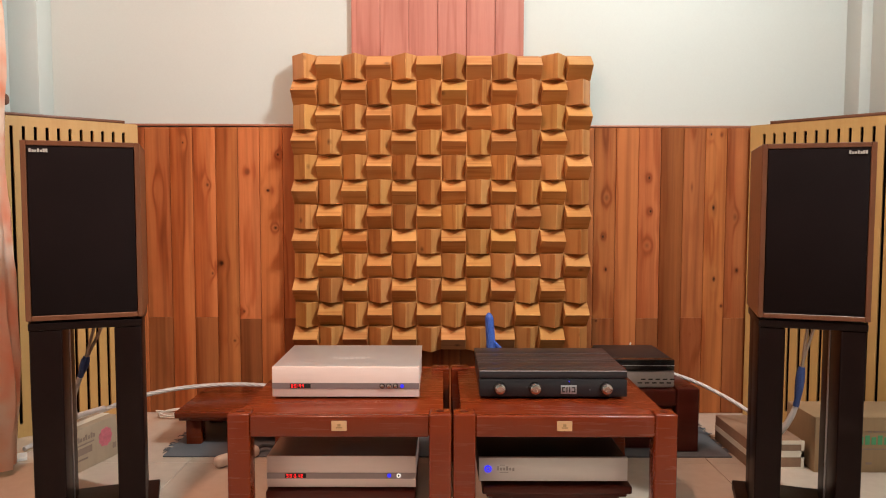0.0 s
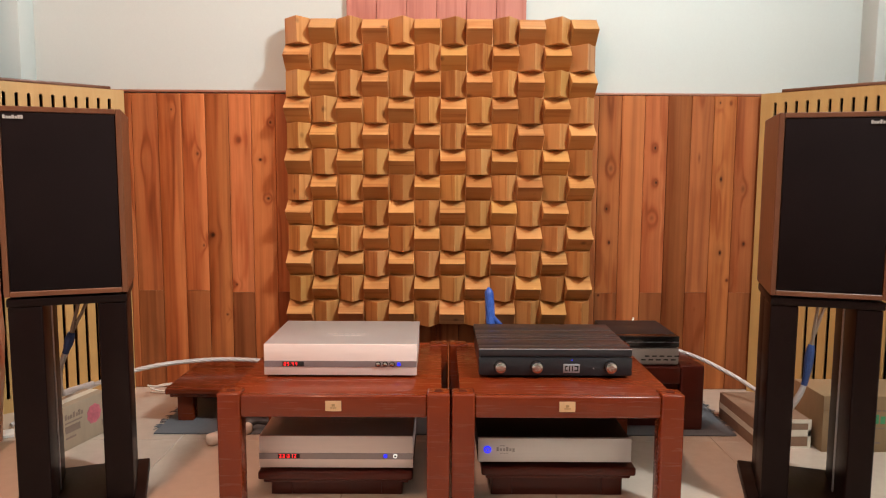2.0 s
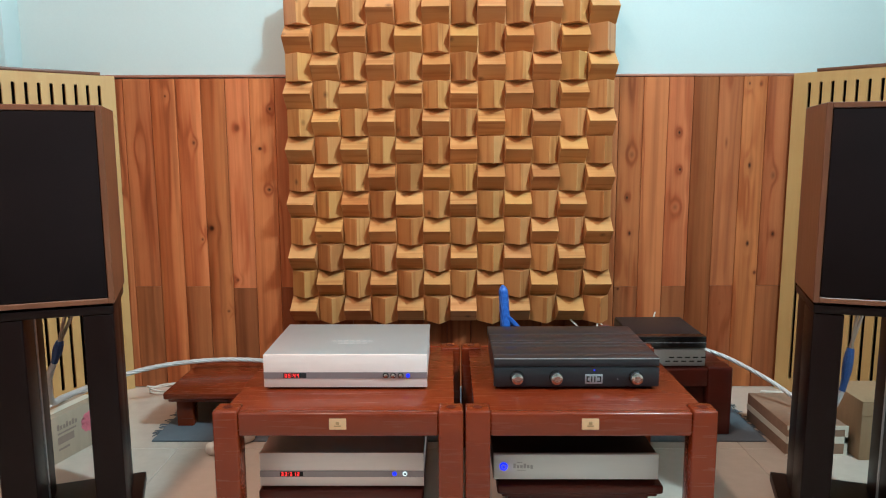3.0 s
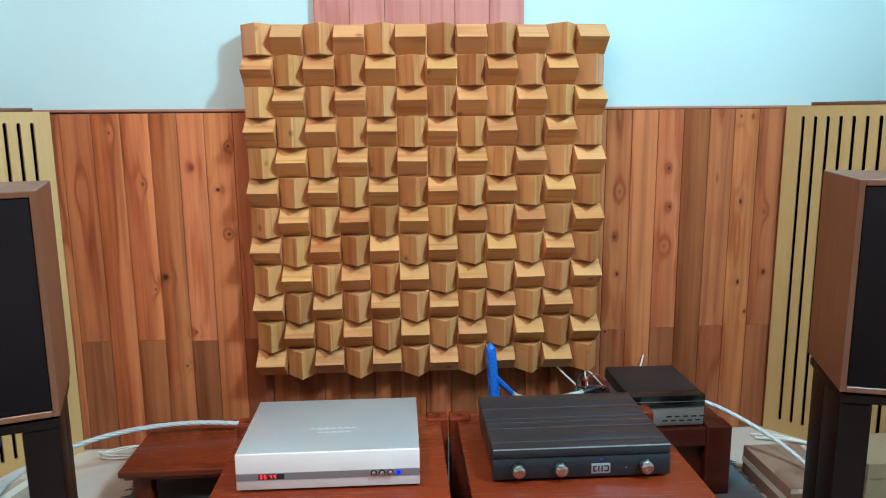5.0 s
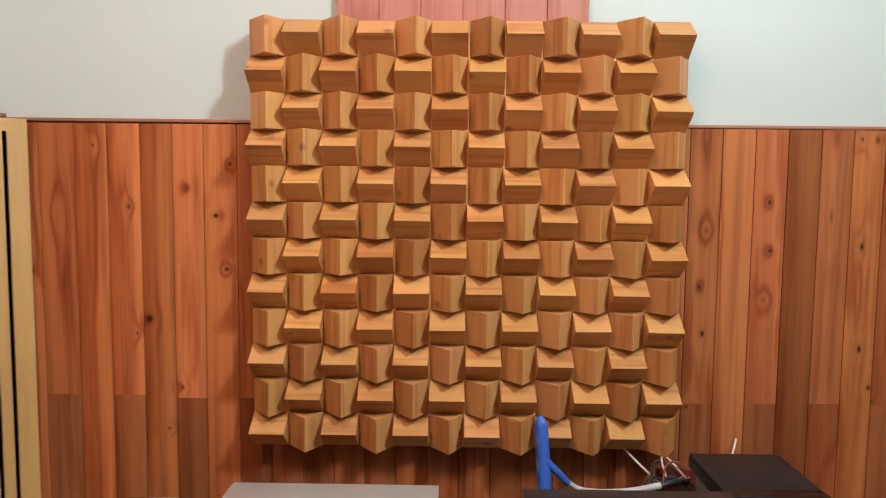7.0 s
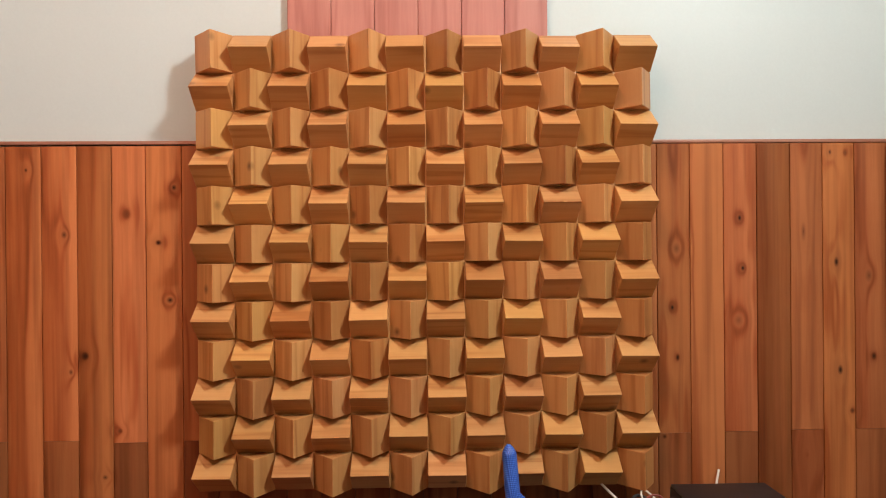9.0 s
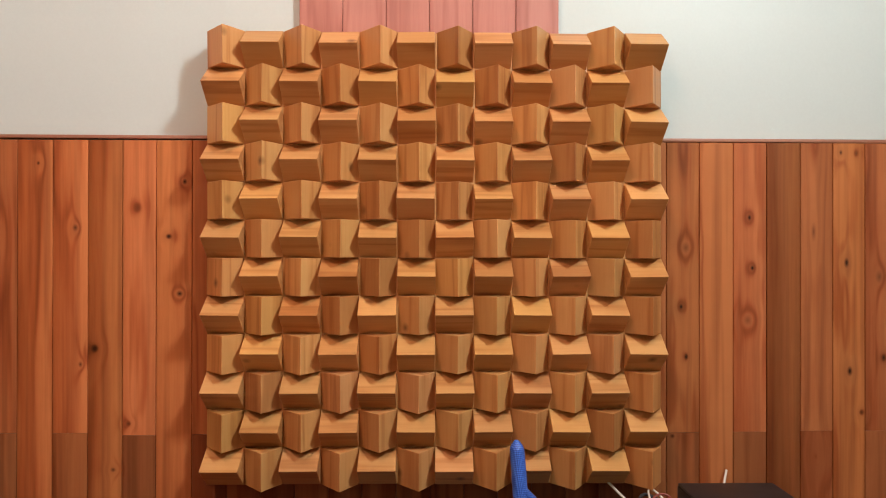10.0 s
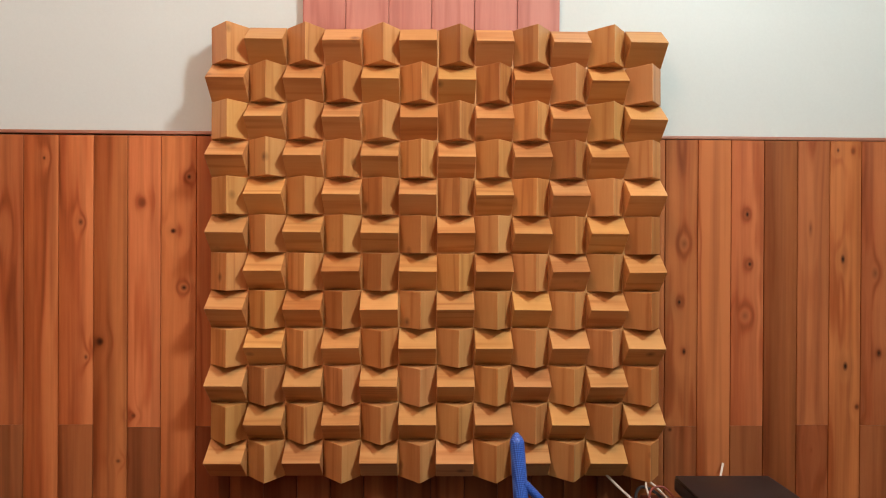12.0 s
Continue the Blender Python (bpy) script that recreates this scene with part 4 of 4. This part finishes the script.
def tail(name, label, points, sleeve):
    """A speaker lead that hangs down behind a stand, with a blue sleeve."""
    ob = thing(name, Matrix(), label, "cable")
    line = smooth_path(points)
    a, b = sleeve
    for o in (-1, 1):
        strand = [q + Vector((o * 0.026 * max(0.0, 1 - i / a), 0.004 * o, 0.0)) for i, q in enumerate(line[:a + 2])]
        part("strand", sweep(B(), strand, 0.0048, 8), M_STRAND, ob, "thin clear-jacketed strand")
    part("lead", sweep(B(), line[b - 2:], lambda t: 0.0078 + 0.0022 * min(1.0, 6 * t)), M_CABLE, ob)
    part("sleeve", sweep(B(), line[a:b], lambda t: 0.0095 + 0.0045 * math.sin(math.pi * min(1.0, t * 1.25))), M_BLUE_DARK, ob, "dark blue sleeve")
    return ob


tail("speaker_lead", "silver speaker lead with a blue sleeve behind a stand", [(-0.98, 2.14, 0.685), (-1.00, 2.17, 0.60), (-1.04, 2.20, 0.505), (-1.07, 2.20, 0.43), (-1.095, 2.20, 0.36), (-1.13, 2.22, 0.29), (-1.17, 2.30, 0.20), (-1.22, 2.45, 0.16), (-1.25, 2.66, 0.12)], (32, 42))
tail("speaker_lead", "silver speaker lead with a blue sleeve behind a stand", [(1.11, 2.12, 0.685), (1.185, 2.22, 0.57), (1.21, 2.29, 0.4875), (1.20, 2.30, 0.41), (1.19, 2.30, 0.348), (1.176, 2.30, 0.234), (1.145, 2.32, 0.15), (1.13, 2.37, 0.11), (1.15, 2.42, 0.107)], (38, 51))

# blue-sleeved interconnect standing up behind the preamplifier
ic = thing("interconnect_cable", Matrix(), "stiff blue-sleeved interconnect cable rising behind the preamplifier", "cable")
tip = smooth_path([(0.206, 2.585, 0.30), (0.205, 2.59, 0.34), (0.202, 2.60, 0.40), (0.199, 2.608, 0.45), (0.196, 2.613, 0.492)], 8)
part("sleeve", sweep(B(), tip, lambda t: 0.0172 - 0.0012 * t - 0.0125 * max(0.0, (t - 0.86) / 0.14) ** 2, 18), M_BLUE, ic, "blue braided sleeve")
part("branch", sweep(B(), smooth_path([(0.208, 2.592, 0.388), (0.226, 2.597, 0.370), (0.246, 2.603, 0.349), (0.264, 2.610, 0.328)], 6), lambda t: 0.0105 - 0.002 * t, 12), M_BLUE, ic)
part("lead", sweep(B(), smooth_path([(0.258, 2.608, 0.335), (0.30, 2.64, 0.300), (0.37, 2.68, 0.277), (0.45, 2.72, 0.265), (0.535, 2.762, 0.262)], 8), lambda t: 0.0068 + 0.002 * t, 10), M_CABLE, ic)
for o in (0.0, 0.018):
    plug = part("plug", rod(B(), (0.530 + o, 2.758 + o, 0.262 - o / 3), (0.585 + o, 2.785 + o / 2, 0.268 - o / 3), 0.0085, 0.0075, 14, 0.0015), M_CABLE_BLACK, ic, "black cable plug")
    part("plug_collar", rod(B(), (0.585 + o, 2.785 + o / 2, 0.268 - o / 3), (0.603 + o, 2.794 + o / 2, 0.270 - o / 3), 0.0055, n=14), M_CHROME, plug, "steel plug collar")

cable("aerial_wire", "stiff thin white wire sticking up behind the gear", M_CABLE_WHITE, [(0.56, 2.82, 0.236), (0.54, 2.86, 0.245), (0.51, 2.91, 0.266), (0.484, 2.954, 0.288)], 0.0032)
cable("aerial_wire", "stiff thin white wire sticking up behind the gear", M_CABLE_WHITE, [(0.775, 2.90, 0.236), (0.785, 2.94, 0.242), (0.80, 2.97, 0.266), (0.822, 3.003, 0.305)], 0.0032)
cable("black_cable", "thin black cable curling behind the gear", M_CABLE_BLACK, [(0.53, 2.82, 0.236), (0.54, 2.87, 0.262), (0.565, 2.90, 0.274), (0.60, 2.88, 0.262), (0.62, 2.82, 0.24)], 0.0042)
cable("black_cable", "thin black cable curling behind the gear", M_CABLE_BLACK, [(0.53, 2.78, 0.234), (0.55, 2.81, 0.252), (0.585, 2.83, 0.256), (0.63, 2.80, 0.248), (0.66, 2.78, 0.238)], 0.0045)
cable("black_cable", "thin black cable curling behind the gear", M_CABLE_BLACK, [(0.51, 2.82, 0.234), (0.53, 2.84, 0.248), (0.55, 2.83, 0.252), (0.58, 2.80, 0.248), (0.62, 2.78, 0.238)], 0.004)
cable("earth_wire", "yellow-green earth wire rising behind a table", M_CABLE_GREEN, [(0.088, 2.53, 0.01), (0.092, 2.53, 0.20), (0.112, 2.52, 0.290), (0.140, 2.518, 0.297), (0.165, 2.525, 0.27), (0.175, 2.53, 0.01)], 0.0042)
cable("red_cable", "thin red cable curling behind the gear", M_CABLE_RED, [(0.55, 2.80, 0.25), (0.57, 2.84, 0.285), (0.605, 2.85, 0.29), (0.625, 2.82, 0.27)], 0.0028)
cable("white_cable", "thin pale cable looping behind the gear", M_CABLE_WHITE, [(0.57, 2.83, 0.25), (0.575, 2.90, 0.28), (0.59, 2.90, 0.284), (0.62, 2.82, 0.258)], 0.0026)
for k in range(2):
    o = 0.024 * k
    cable("white_cable", "loose pale cable coiled on the floor by the wainscot", M_CABLE_WHITE, [(-0.80, 2.95 - o / 2, 0.045 + o / 3), (-0.98, 2.95 - o, 0.040 + o / 2), (-1.10, 2.94 - o, 0.034), (-1.15, 2.93 - o, 0.014 + o), (-1.11, 2.92 + o, 0.006), (-0.94, 2.93 + o / 2, 0.004)], 0.0028)
for k in range(2):
    cable("white_cable", "loose pale cable lying on the floor by the panel", M_CABLE_WHITE, [(1.22, 2.93 - 0.03 * k, 0.008), (1.32, 2.88 - 0.02 * k, 0.016), (1.42, 2.80 + 0.01 * k, 0.008), (1.48, 2.70, 0.008)], 0.005)
plug = thing("mains_plug", pose(-0.735, 2.36, 0, 0, 0, 50), "white mains plug with a dark cable on the floor", "plug")
part("body", box(B(), 0.0, 0.17, -0.019, 0.019, 0.002, 0.040, 0.014, 3), M_CABLE_WHITE, plug)
part("cord", sweep(B(), smooth_path([(0.16, 0, 0.022), (0.19, 0.0, 0.03), (0.21, -0.03, 0.03), (0.30, -0.06, 0.008)]), 0.006), M_CABLE_BLACK, plug)
paper = B()
box(paper, -0.05, 0.05, -0.03, 0.03, 0.0005, 0.012, 0.002)
solid("paper_packet", paper, M_WHITE, "small white paper packet on the floor", "packet", m=pose(-1.47, 2.44, 0, 0, 0, 30))


# ---- curtain by the west wall ----
def curtain():
    bm = B()
    rows, cols = 36, 90
    grid = []
    for r in range(rows + 1):
        z = 0.02 + 2.55 * r / rows
        line = []
        for c in range(cols + 1):
            u = c / cols
            y = 1.35 + (2.40 - 1.35) * u
            fold = 0.020 * math.sin(u * 42 + 0.5 * math.sin(z * 1.7)) * (1 - 0.25 * z / 2.6) + 0.012 * math.sin(u * 91 + z * 2.1)
            bulge = 0.05 * math.exp(-((z - 0.28) / 0.25) ** 2)
            fold += 0.022 * noise.noise(Vector((u * 16, z * 2.6, 0.3))) + 0.010 * noise.noise(Vector((u * 45, z * 7.0, 1.7)))
            line.append(bm.verts.new((-1.500 + 0.09 * u + fold + 0.6 * bulge + 0.006 * math.sin(z * 2.3), y + 0.02 * math.sin(z * 3.1 + u * 5), z)))
        grid.append(line)
    for r in range(rows):
        for c in range(cols):
            bm.faces.new((grid[r][c], grid[r][c + 1], grid[r + 1][c + 1], grid[r + 1][c]))
    bmesh.ops.solidify(bm, geom=bm.faces[:], thickness=0.003)
    return bm


cu = thing("curtain", Matrix(), "salmon satin curtain hanging in folds to the floor", "curtain")
part("cloth", curtain(), M_CURTAIN, cu)
part("rod", rod(B(), (-1.513, 1.2, 2.60), (-1.402, 2.5, 2.60), 0.013), M_CABINET, cu, "wooden curtain rod")
for y in (1.25, 2.45):
    part("bracket", box(B(), X_LEFT, -1.415, y - 0.012, y + 0.012, 2.575, 2.60, 0.003), M_CABINET, cu)
hook = thing("curtain_hook", pose(X_LEFT, 2.70, 1.275), "dark wooden curtain tieback knob on the wall", "curtain hook")
part("stem", rod(B(), (0, 0, 0), (0.11, 0, 0), 0.008), M_CABINET, hook)
part("knob", rod(B(), (0.10, 0, 0), (0.125, 0, 0), 0.022, n=20, bevel=0.006), M_CABINET, hook)
